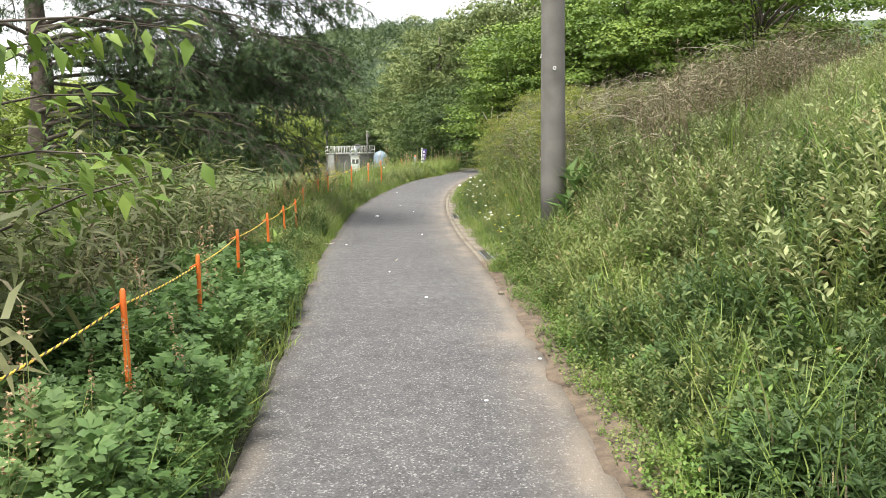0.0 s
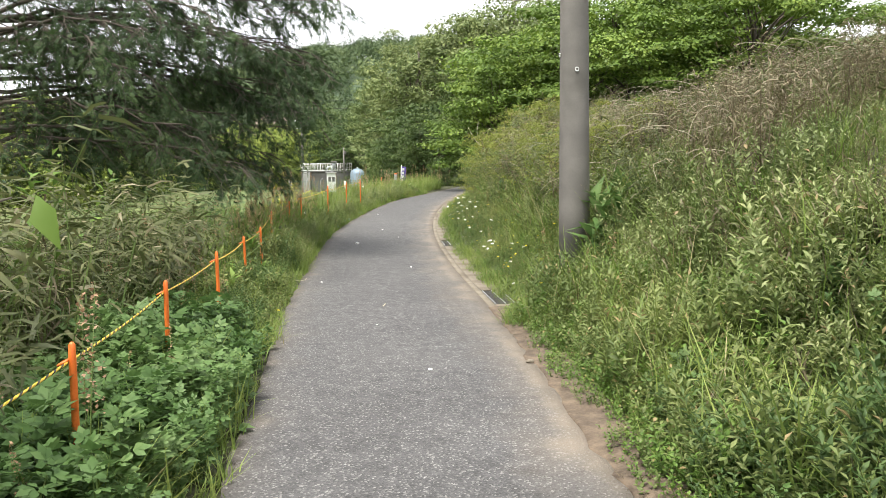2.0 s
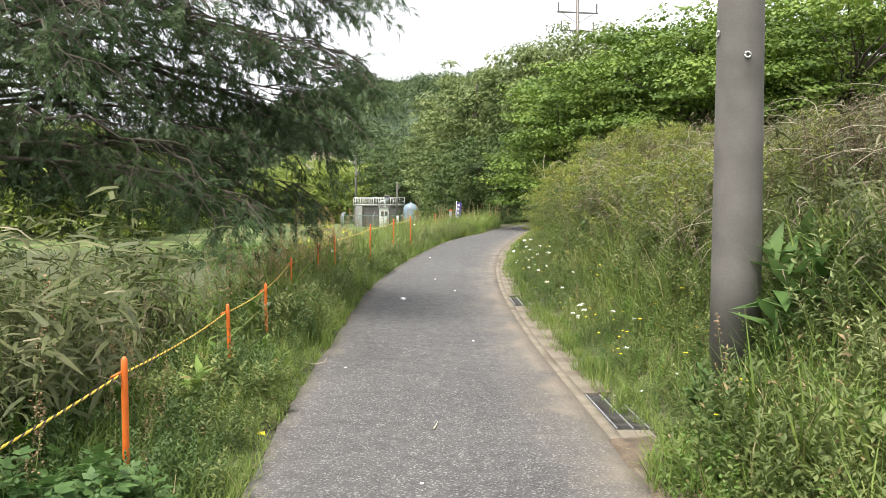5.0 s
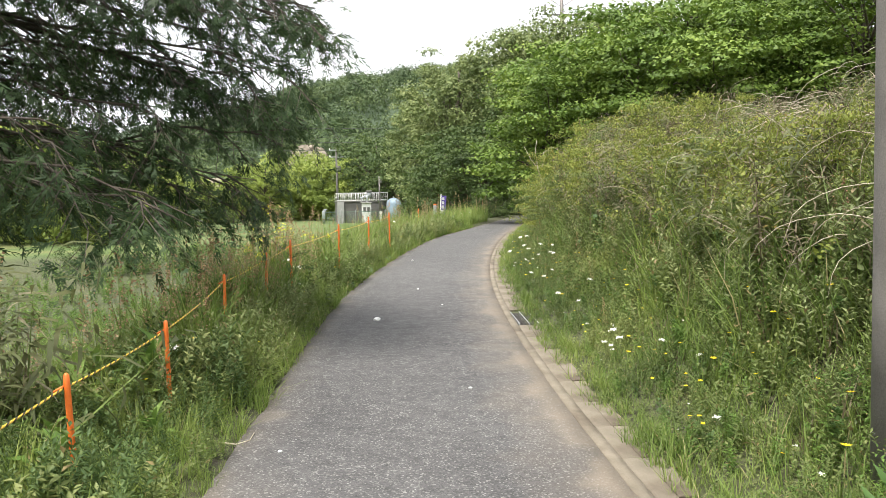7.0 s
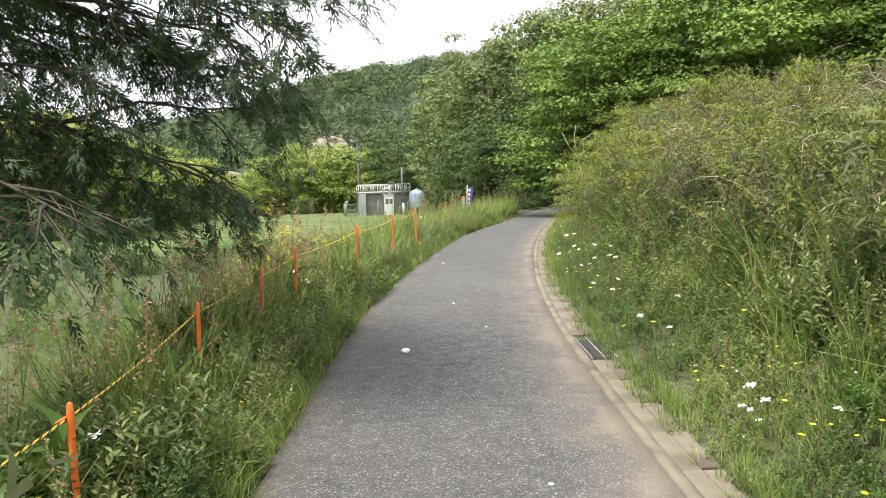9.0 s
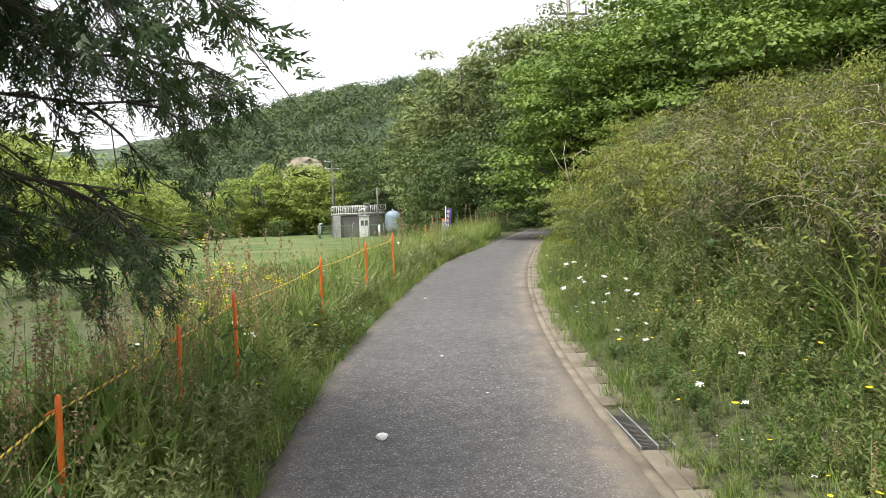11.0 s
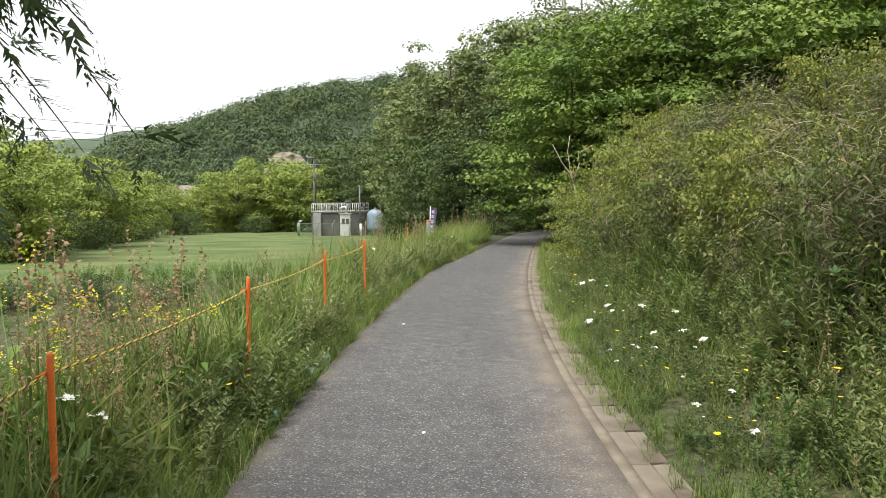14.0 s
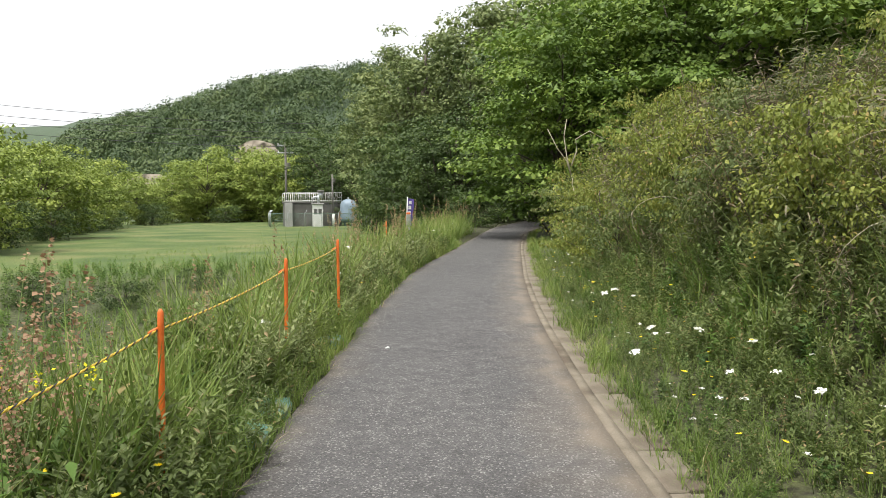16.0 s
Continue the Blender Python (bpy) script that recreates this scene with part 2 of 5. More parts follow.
CYPRESS = leafy("cypress_spray", (0.014, 0.028, 0.011), (0.036, 0.065, 0.023), (0.095, 0.14, 0.048), through_light=0.3, patch=0.6)
MAPLE = leafy("bright_maple_leaf", (0.028, 0.054, 0.010), (0.088, 0.145, 0.021), (0.20, 0.26, 0.048), through_light=0.2, patch=0.5)
OAK = leafy("dull_oak_leaf", (0.038, 0.06, 0.018), (0.115, 0.15, 0.05), (0.235, 0.265, 0.10), through_light=0.2, patch=0.3)
FRESH = leafy("spring_tree_leaf", (0.055, 0.09, 0.016), (0.165, 0.215, 0.04), (0.33, 0.37, 0.085), through_light=0.2, patch=0.3)
# leaf colour lowered to hold the shade under the canopy at the bend
DARKWOOD = leafy("shade_darkened_evergreen_leaf", (0.014, 0.029, 0.008), (0.045, 0.075, 0.018), (0.11, 0.145, 0.036), through_light=0.2, patch=0.35)
HILL = leafy("hillside_leaf", (0.022, 0.042, 0.017), (0.06, 0.093, 0.036), (0.125, 0.16, 0.057), patch=0.13, through_light=0.2)
SORREL = leafy("sorrel_seed", (0.15, 0.085, 0.05), (0.27, 0.17, 0.10), (0.38, 0.27, 0.16), through_light=0.2)
PETAL_Y = leafy("yellow_petal", (0.70, 0.50, 0.01), (0.80, 0.62, 0.02), (0.85, 0.70, 0.05), through_light=0.25)
PETAL_W = leafy("white_petal", (0.66, 0.66, 0.62), (0.75, 0.75, 0.71), (0.82, 0.82, 0.79), through_light=0.25)
BLOSSOM = leafy("mustard_flower", (0.55, 0.50, 0.015), (0.68, 0.64, 0.03), (0.78, 0.72, 0.06), through_light=0.3)
STEM = leafy("green_stem", (0.07, 0.11, 0.03), (0.11, 0.16, 0.045), (0.16, 0.20, 0.06), through_light=0.05)


# ---------------------------------------------------------------- plan
def track(pairs):
    ys, xs = [p[0] for p in pairs], [p[1] for p in pairs]
    fine = np.linspace(ys[0], ys[-1], 900)
    v = np.interp(fine, ys, xs)
    k = np.hanning(61)
    v = np.convolve(np.pad(v, 30, mode="reflect", reflect_type="odd"), k / k.sum(), "valid")
    return lambda y: np.interp(y, fine, v)


# road's left edge, right asphalt edge, and height, by distance up the valley
left_x = track([(-14, -2.1), (0, -0.72), (3.4, -0.33), (5.4, -0.1), (8.7, 0.24), (10.7, 0.42), (12.4, 0.65), (15, 1.04), (17.8, 1.5), (20.5, 2.18), (22, 2.62), (24.5, 3.35), (28.5, 4.6), (33.5, 6.65), (40, 9.2), (47, 12.0), (53, 15.3), (60, 21), (70, 31)])
right_x = track([(-14, -0.9), (0, 0.85), (2.9, 1.33), (5.5, 1.8), (8.9, 2.36), (11, 2.66), (12.6, 2.86), (15.2, 3.26), (16.5, 3.46), (18.2, 3.76), (20.4, 4.23), (22, 4.64), (24.7, 5.4), (28, 6.45), (35, 8.9), (41.4, 11.3), (47, 14.2), (53, 18.2), (60, 24.5), (70, 35)])
road_z = track([(-14, -0.2), (0, 0.07), (4, 0.15), (8, 0.23), (12, 0.255), (14, 0.28), (16.5, 0.375), (19.6, 0.52), (22.3, 0.63), (30, 0.85), (50, 1.12), (70, 1.5)])
low_z = track([(-14, -0.5), (8, -0.45), (20, -0.75), (28, -0.8), (33, -0.45), (37, 0.05), (60, 0.1), (70, 0.12)])
GUTTER = 0.33


def smooth(v, a, b):
    k = np.clip((v - a) / (b - a), 0, 1)
    return k * k * (3 - 2 * k)


def wobble(x, y, s, seed=0.0):
    return (np.sin(x * s + seed) * np.cos(y * s * 1.13 + seed * 2) + 0.5 * np.sin(x * s * 2.3 + y * s * 1.7 + seed)) / 1.5


def height(x, y):
    """The ground's height anywhere: road bench, verge, bank, field, wooded hills."""
    x, y = np.asarray(x, float), np.asarray(y, float)
    yc = np.clip(y, -14, 70)
    lx, rx, z0, zl = left_x(yc), right_x(yc) + GUTTER, road_z(yc), low_z(yc)
    dl, dr = lx - x, x - rx
    left = z0 - 0.02 + 0.05 * smooth(dl, 0, 0.3) - (z0 - zl) * smooth(dl, 0.9, 3.4) + 0.1 * wobble(x, y, 0.8) * smooth(dl, 1.5, 4) * smooth(-y, -36, -30)
    steep = 1 - 0.75 * smooth(y, 31, 36)
    bank = np.interp(dr, [0, 0.6, 1.0, 1.5, 2.1, 3, 4.5, 7, 12, 25, 60, 200], [0, 0.07, 0.28, 0.95, 1.5, 1.95, 2.25, 2.35, 2.5, 4.0, 10, 28])
    right = z0 - 0.02 + bank * steep + 0.07 * wobble(x, y, 1.7, 2) * smooth(dr, 0.8, 2)
    mid = z0 - 0.05
    z = np.where(dl > 0, left, np.where(dr > 0, right, mid))
    # wooded hills up the valley
    s = x / np.maximum(y, 1)
    crest = np.interp(s, [-1.5, -0.6, -0.3, -0.2, -0.18, -0.094, 0, 0.082, 0.2, 0.5, 1.5], [8, 10, 10, 14, 20, 27, 35, 40, 42, 44, 44])
    z = z + crest * smooth(y, 165, 262) * np.where(y > 0, 1, 0)
    z = z + 60 * smooth(np.hypot(x, y), 480, 760)
    z = z + 10 * smooth(-y, 40, 160)
    return z


def drop_on(x, y, lift=0.0):
    return Vector((x, y, float(height(x, y)) + lift))


# ---------------------------------------------------------------- mesh helpers
def mesh_from(name, V, T, mats, mi=None, shade=False):
    """A mesh from arrays of points and triangles."""
    me = bpy.data.meshes.new(name)
    V, T = np.ascontiguousarray(V, np.float32), np.ascontiguousarray(T, np.int32)
    me.vertices.add(len(V))
    me.vertices.foreach_set("co", V.ravel())
    me.loops.add(T.size)
    me.loops.foreach_set("vertex_index", T.ravel())
    me.polygons.add(len(T))
    me.polygons.foreach_set("loop_start", np.arange(0, T.size, 3, dtype=np.int32))
    for m in mats:
        me.materials.append(m)
    if mi is not None:
        me.polygons.foreach_set("material_index", np.ascontiguousarray(mi, np.int32))
    if shade:
        me.polygons.foreach_set("use_smooth", np.ones(len(T), bool))
    me.update(calc_edges=True)
    return me


def thing(name, label, category, at=(0, 0, 0), group="", kind="", turn=0.0):
    ob = new(name)
    ob.matrix_world = pose(*at, 0, 0, turn)
    return tagged(ob, label, category, group, kind)


def part(name, bm, material, parent, label="", shade=False):
    me = bpy.data.meshes.new(name)
    bm.to_mesh(me)
    bm.free()
    me.materials.append(material)
    if shade:
        me.polygons.foreach_set("use_smooth", np.ones(len(me.polygons), bool))
    ob = new(name, me)
    ob.parent = parent
    return tagged(ob, label)


def box(sx, sy, sz, at=(0, 0, 0), bevel=0.0, bm=None, turn=0.0):
    own = bmesh.new()
    bmesh.ops.create_cube(own, size=1)
    bmesh.ops.scale(own, vec=(sx, sy, sz), verts=own.verts)
    if bevel:
        bmesh.ops.bevel(own, geom=own.edges[:], offset=bevel, segments=1, affect="EDGES")
    bmesh.ops.transform(own, matrix=pose(*at, 0, 0, turn), verts=own.verts)
    if bm is None:
        return own
    me = bpy.data.meshes.new("tmp")
    own.to_mesh(me)
    own.free()
    bm.from_mesh(me)
    bpy.data.meshes.remove(me)
    return bm


def tube_arrays(points, radii, sides=6):
    """Points and triangles of a tube along a line, its ends closed."""
    P = np.asarray(points, float)
    n = len(P)
    d = np.gradient(P, axis=0)
    d /= np.linalg.norm(d, axis=1)[:, None] + 1e-9
    up = np.where(np.abs(d[:, 2:3]) > 0.9, [[1.0, 0, 0]], [[0, 0, 1.0]])
    a = np.cross(d, up)
    a /= np.linalg.norm(a, axis=1)[:, None] + 1e-9
    b = np.cross(d, a)
    ang = np.arange(sides) * 2 * math.pi / sides
    r = np.broadcast_to(np.asarray(radii, float), (n,))[:, None, None]
    V = P[:, None] + r * (a[:, None] * np.cos(ang)[None, :, None] + b[:, None] * np.sin(ang)[None, :, None])
    V = np.concatenate([V.reshape(-1, 3), P[:1], P[-1:]])
    T = []
    for i in range(n - 1):
        for j in range(sides):
            k = (j + 1) % sides
            p, q, u, w = i * sides + j, i * sides + k, (i + 1) * sides + j, (i + 1) * sides + k
            T += [(p, u, q), (q, u, w)]
    for j in range(sides):
        k = (j + 1) % sides
        T += [(n * sides, j, k), (n * sides + 1, (n - 1) * sides + k, (n - 1) * sides + j)]
    return V, np.array(T, int)


def tube(name, points, radii, material, parent=None, sides=6, label=""):
    V, T = tube_arrays(points, radii, sides)
    ob = new(name, mesh_from(name, V, T, [material], shade=True))
    ob.parent = parent
    return tagged(ob, label)


class Heap:
    """Collects pieces of geometry into one mesh."""

    def __init__(self, mats):
        self.mats, self.V, self.T, self.M, self.n = mats, [], [], [], 0

    def add(self, V, T, m=0):
        self.V.append(np.asarray(V, np.float32))
        self.T.append(np.asarray(T, np.int64) + self.n)
        self.M.append(np.full(len(T), m, np.int32) if np.isscalar(m) else np.asarray(m, np.int32))
        self.n += len(V)

    def arrays(self):
        return np.concatenate(self.V), np.concatenate(self.T), np.concatenate(self.M)

    def mesh(self, name):
        V, T, M = self.arrays()
        return mesh_from(name, V, T, self.mats, M)


rng = np.random.default_rng(7)


def turn_matrix(yaw, tilt, roll):
    """Rotation matrices from arrays of yaw, tilt and roll (radians)."""
    cy, sy, ct, st, cr, sr = np.cos(yaw), np.sin(yaw), np.cos(tilt), np.sin(tilt), np.cos(roll), np.sin(roll)
    o, l1 = np.zeros_like(cy), np.ones_like(cy)
    Z = np.stack([cy, -sy, o, sy, cy, o, o, o, l1], -1).reshape(-1, 3, 3)
    X = np.stack([l1, o, o, o, ct, -st, o, st, ct], -1).reshape(-1, 3, 3)
    Y = np.stack([cr, o, sr, o, l1, o, -sr, o, cr], -1).reshape(-1, 3, 3)
    return Z @ X @ Y


def spread(V, T, M, at, R, size):
    """Many copies of one piece: places (n,3), rotations (n,3,3), sizes (n,) or (n,3)."""
    at, size = np.asarray(at, float), np.asarray(size, float)
    n = len(at)
    if size.ndim == 1:
        size = size[:, None].repeat(3, 1)
    W = np.einsum("nij,nvj->nvi", R, V[None] * size[:, None]) + at[:, None]
    TT = (T[None] + (np.arange(n) * len(V))[:, None, None]).reshape(-1, 3)
    return W.reshape(-1, 3), TT, np.tile(np.broadcast_to(np.asarray(M), (len(T),)), n)


# leaf shapes: stem end at the origin, pointing along +y, face up
def oval_leaf(w=0.4, bend=0.15):
    V = np.array([(0, 0, 0), (-w / 2, 0.45, 0.05), (w / 2, 0.45, 0.05), (0, 0.5, -0.02), (0, 1, -bend)])
    return V, np.array([(0, 3, 1), (0, 2, 3), (1, 3, 4), (3, 2, 4)])


def small_leaf(w=0.4, bend=0.1):
    V = np.array([(0, 0, 0), (-w / 2, 0.45, 0.06), (w / 2, 0.45, 0.06), (0, 1, -bend)])
    return V, np.array([(0, 3, 1), (0, 2, 3)])


def strap_leaf(w=0.08, bend=0.5, seg=2):
    V, T = [], []
    for i in range(seg + 1):
        t = i / seg
        y, z = t * (1 - 0.25 * bend * t), -bend * t * t
        ww = w * (0.6 + 0.9 * t) * (1 - t) ** 0.8 * 1.3 if i < seg else 0
        V += [(-ww / 2, y, z), (ww / 2, y, z)]
    for i in range(seg):
        T += [(2 * i, 2 * i + 1, 2 * i + 2), (2 * i + 1, 2 * i + 3, 2 * i + 2)]
    return np.array(V), np.array(T[:-1])


def lobed_leaf():
    """A deeply cut leaf of five pointed lobes."""
    V, T = [(0, 0, 0), (0, 0.55, 0.03)], []
    for a, ln, w in ((0, 1.0, 0.16), (42, 0.82, 0.15), (-42, 0.82, 0.15), (88, 0.58, 0.13), (-88, 0.58, 0.13)):
        r = radians(a)
        c = np.array((0, 0.32 if abs(a) < 80 else 0.2, 0.02))
        d, s = np.array((math.sin(r), math.cos(r), 0)), np.array((math.cos(r), -math.sin(r), 0))
        k = len(V)
        V += [c, c + d * ln * 0.36 + s * w, c + d * ln * 0.36 - s * w, c + d * ln * 0.66 + np.array((0, 0, -0.08))]
        T += [(k, k + 1, k + 2), (k + 1, k + 3, k + 2)]
    return np.array([np.array(v) for v in V]), np.array(T)


def blade(h, w, lean, seg=2):
    V, T = [], []
    for i in range(seg + 1):
        t = i / seg
        ww = w * (1 - t ** 1.6) + 0.001
        V += [(-ww / 2, lean * t * t, h * t * (1 - 0.25 * lean * t)), (ww / 2, lean * t * t, h * t * (1 - 0.25 * lean * t))]
    for i in range(seg):
        T += [(2 * i, 2 * i + 1, 2 * i + 2), (2 * i + 1, 2 * i + 3, 2 * i + 2)]
    return np.array(V), np.array(T)


# ---------------------------------------------------------------- ground, road, gutter
def ground_sheet():
    def steps(a, b, fine, far0, far1):
        v = list(np.arange(a, b, fine))
        s, k = fine, b
        while k < far1:
            v.append(k)
            s *= 1.13
            k += s
        v.append(far1)
        s, k = fine, a
        while k > far0:
            s *= 1.13
            k -= s
            v.insert(0, max(k, far0))
        return np.array(sorted(set(v)))
    xs, ys = steps(-5, 11, 0.16, -900, 900), steps(-2, 40, 0.2, -400, 1100)
    X, Y = np.meshgrid(xs, ys)
    Z = height(X, Y)
    nx, ny = len(xs), len(ys)
    i = (np.arange(ny - 1)[:, None] * nx + np.arange(nx - 1)[None]).ravel()
    T = np.concatenate([np.stack([i, i + 1, i + nx + 1], 1), np.stack([i, i + nx + 1, i + nx], 1)])
    me = mesh_from("ground", np.stack([X.ravel(), Y.ravel(), Z.ravel()], 1), T, [EARTH], shade=True)
    a = me.attributes.new("lawn", "FLOAT", "POINT")
    d = left_x(np.clip(Y, -14, 70)) - X
    field = smooth(d, 1.6, 3.5) * smooth(Y, 5, 14) * (1 - smooth(Y, 150, 175)) * (0.15 + 0.85 * smooth(Y + 0.12 * X, 36, 42))
    a.data.foreach_set("value", field.ravel().astype(np.float32))
    w = me.attributes.new("woods", "FLOAT", "POINT")
    w.data.foreach_set("value", smooth(Y, 150, 175).ravel().astype(np.float32))
    return tagged(new("ground", me), "grassy ground with verge, bank, mown field and wooded hills", "ground", kind="structure")


ground_sheet()


def strip(name, ys, a, b, lift_a, lift_b, mats, cols=14, thick=0.08, rough=0.0):
    """A strip of made ground between two lines, with a body below it."""
    V, UV = [], []
    for y in ys:
        for c in range(cols + 1):
            u = c / cols
            x = a(y) + (b(y) - a(y)) * u
            z = float(road_z(y)) + lift_a + (lift_b - lift_a) * u
            if rough:
                z += rough * noise.noise((x * 3, y * 3, 0))
            V.append((x, y, z))
            UV.append((u, y))
    n, w = len(ys), cols + 1
    T = []
    for r in range(n - 1):
        for c in range(cols):
            k = r * w + c
            T += [(k, k + 1, k + w + 1), (k, k + w + 1, k + w)]
    m = len(V)
    for r in range(n):
        for c in (0, cols):
            x, y, z = V[r * w + c]
            V.append((x, y, z - thick))
    for r in range(n - 1):
        p, q, lo = r * w, (r + 1) * w, m + 2 * r
        T += [(p, q, lo), (q, lo + 2, lo)]
        p, q, lo = r * w + cols, (r + 1) * w + cols, m + 2 * r + 1
        T += [(p, lo, q), (q, lo, lo + 2)]
    me = mesh_from(name, V, T, mats, shade=True)
    uv = me.uv_layers.new(name="across")
    UV += [(0, 0)] * (len(V) - m)
    idx = np.zeros(len(me.loops), np.int32)
    me.loops.foreach_get("vertex_index", idx)
    uv.data.foreach_set("uv", np.array(UV, np.float32)[idx].ravel())
    return new(name, me)


def ragged_left(y):
    return float(left_x(y)) + 0.045 * noise.noise((y * 1.7, 3, 0)) + 0.02 * noise.noise((y * 7, 5, 0))


road_ys = np.concatenate([np.arange(-14, 30, 0.12), np.arange(30, 70.1, 0.5)])
road = strip("road", road_ys, ragged_left, lambda y: float(right_x(y)), 0.0, -0.03, [ASPHALT], rough=0.006)
tagged(road, "narrow worn grey asphalt lane, sandy along its edge", "road", kind="structure")
kerb = strip("gutter_edge", np.arange(8.6, 60, 0.25), lambda y: float(right_x(y)) + 0.003, lambda y: float(right_x(y)) + 0.085, -0.028, -0.03, [SLAB], cols=2, thick=0.1, rough=0.004)
tagged(kerb, "cast concrete rim of the roadside gutter", "gutter", kind="structure")
soil = strip("soil_strip", np.arange(-8, 10.0, 0.1), lambda y: float(right_x(y)) - 0.03 + 0.06 * noise.noise((y * 2, 9, 0)), lambda y: float(right_x(y)) + 0.26 + 0.08 * noise.noise((y * 1.5, 4, 0)), -0.030, 0.01, [SOIL], cols=8, thick=0.1, rough=0.03)
tagged(soil, "washed reddish soil and litter over the gutter", "soil", kind="structure")

GRATES = (10.15, 16.05)
gutter = thing("gutter", "concrete lidded drain along the lane, part overgrown", "gutter", kind="structure")


def lid_mesh(length):
    """A drain lid with a hand slot cut out of one end corner."""
    bm = bmesh.new()
    w = GUTTER - 0.10
    box(w * 0.5, length - 0.006, 0.07, (-w * 0.25, 0, -0.035), 0.005, bm)
    box(w * 0.5 - 0.002, length - 0.036, 0.07, (w * 0.25, 0.008, -0.035), 0.005, bm)
    me = bpy.data.meshes.new("gutter_lid")
    bm.to_mesh(me)
    bm.free()
    me.materials.append(SLAB)
    return me


lid = lid_mesh(0.6)
runs = [(9.2, GRATES[0]), (GRATES[0] + 1.0, GRATES[1]), (GRATES[1] + 1.0, 44.0)]
for y0, y1 in runs:
    def along(p):
        return np.concatenate([[0], np.cumsum(np.hypot(np.diff(right_x(p)), np.diff(p)))])
    ps = np.linspace(y0, y1, 400)
    arc = along(ps)
    count = max(1, round(arc[-1] / 0.6))
    cuts = np.interp(np.linspace(0, arc[-1], count + 1), arc, ps)
    for ya, yb in zip(cuts[:-1], cuts[1:]):
        ym, x0, x1 = (ya + yb) / 2, float(right_x(ya)), float(right_x(yb))
        ob = new("gutter_lid", lid)
        ob.parent = gutter
        slope = math.degrees(math.atan2(float(road_z(yb) - road_z(ya)), yb - ya))
        ob.matrix_world = pose((x0 + x1) / 2 + 0.087 + (GUTTER - 0.1) / 2, ym, float(road_z(ym)) - 0.028 + random.uniform(-0.004, 0.004), slope + random.uniform(-0.5, 0.5), random.uniform(-0.6, 0.6), -math.degrees(math.atan2(x1 - x0, yb - ya)))
        ob.scale = (1, math.hypot(x1 - x0, yb - ya) / 0.6, 1)
# shallow dark sheet under the lids, painted as the drain's shade
trough = strip("trough", np.arange(9.2, 46, 0.4), lambda y: float(right_x(y)) + 0.09, lambda y: float(right_x(y)) + GUTTER - 0.01, -0.13, -0.13, [DRAIN_SHADE], cols=1, thick=0.05)
trough.parent = gutter


def grate(y0):
    x0, x1 = float(right_x(y0)), float(right_x(y0 + 1))
    t = thing("drain_grate", "galvanised steel bar grate set in the gutter", "grate", (x0 + 0.09 + (GUTTER - 0.09) / 2 + (x1 - x0) / 2, y0 + 0.5, float(road_z(y0 + 0.5)) - 0.032), "drain grates", turn=-math.degrees(math.atan2(x1 - x0, 1)))
    w = GUTTER - 0.1
    for s in (-1, 0, 1):
        part("bearing_bar", box(0.010, 0.98, 0.035, (s * (w / 2 - 0.006), 0, -0.012), 0.002), STEEL, t)
    first = part("cross_bar", box(w, 0.006, 0.028, (0, 0, -0.014)), DARK_STEEL, t)
    for k in range(1, 33):
        ob = new("cross_bar", first.data)
        ob.parent = t
        ob.location = (0, -0.48 + k * 0.03, 0)
    first.location = (0, -0.48, 0)
    return t


for gy in GRATES:
    grate(gy)


# ---------------------------------------------------------------- utility pole, stakes, rope
def utility_pole():
    t = thing("utility_pole", "tall grey concrete utility pole standing in the bank weeds", "utility pole", (3.76, 10.66, 0.35))
    zs = np.linspace(0, 9.5, 12)
    V, T = tube_arrays([(0, 0, z) for z in zs], [0.183 - z / 150 for z in zs], 24)
    sh = new("shaft", mesh_from("shaft", V, T, [POLE_CONCRETE], shade=True))
    sh.parent = t
    # capped bolt socket on the shaft's face, and a small pale plate on its side
    a = radians(-103)
    for nm, ang, z, r, mat in (("bolt_socket", a, 2.44, 0.02, WHITE), ("bolt_socket", radians(176), 2.62, 0.02, WHITE), ("bolt_socket", a, 3.4, 0.016, WHITE)):
        d = Vector((math.cos(ang), math.sin(ang), 0))
        c = d * (0.183 - z / 150)
        ring = [c + Vector((-math.sin(ang) * math.cos(k), math.cos(ang) * math.cos(k), math.sin(k))) * r + d * 0.008 + Vector((0, 0, z)) for k in np.linspace(0, 2 * math.pi, 13)]
        tube(nm, ring, 0.007, mat, t, 5, "pale plastic socket")
    return t


utility_pole()

STAKES = ((-1.25, 0.9, 0.91), (-1.02, 2.45, 0.93), (-0.80, 4.05, 0.96), (-0.60, 5.53, 0.95), (-0.44, 7.4, 0.96), (-0.2, 8.98, 1.0), (-0.02, 11.57, 0.94), (0.18, 13.14, 0.96), (0.37, 15.35, 1.09), (0.72, 16.61, 1.22), (0.98, 17.6, 1.32), (1.7, 19.74, 1.46), (2.37, 22.02, 1.54), (2.99, 24.06, 1.60), (4.75, 31.3, 1.66), (6.2, 36.5, 1.75))


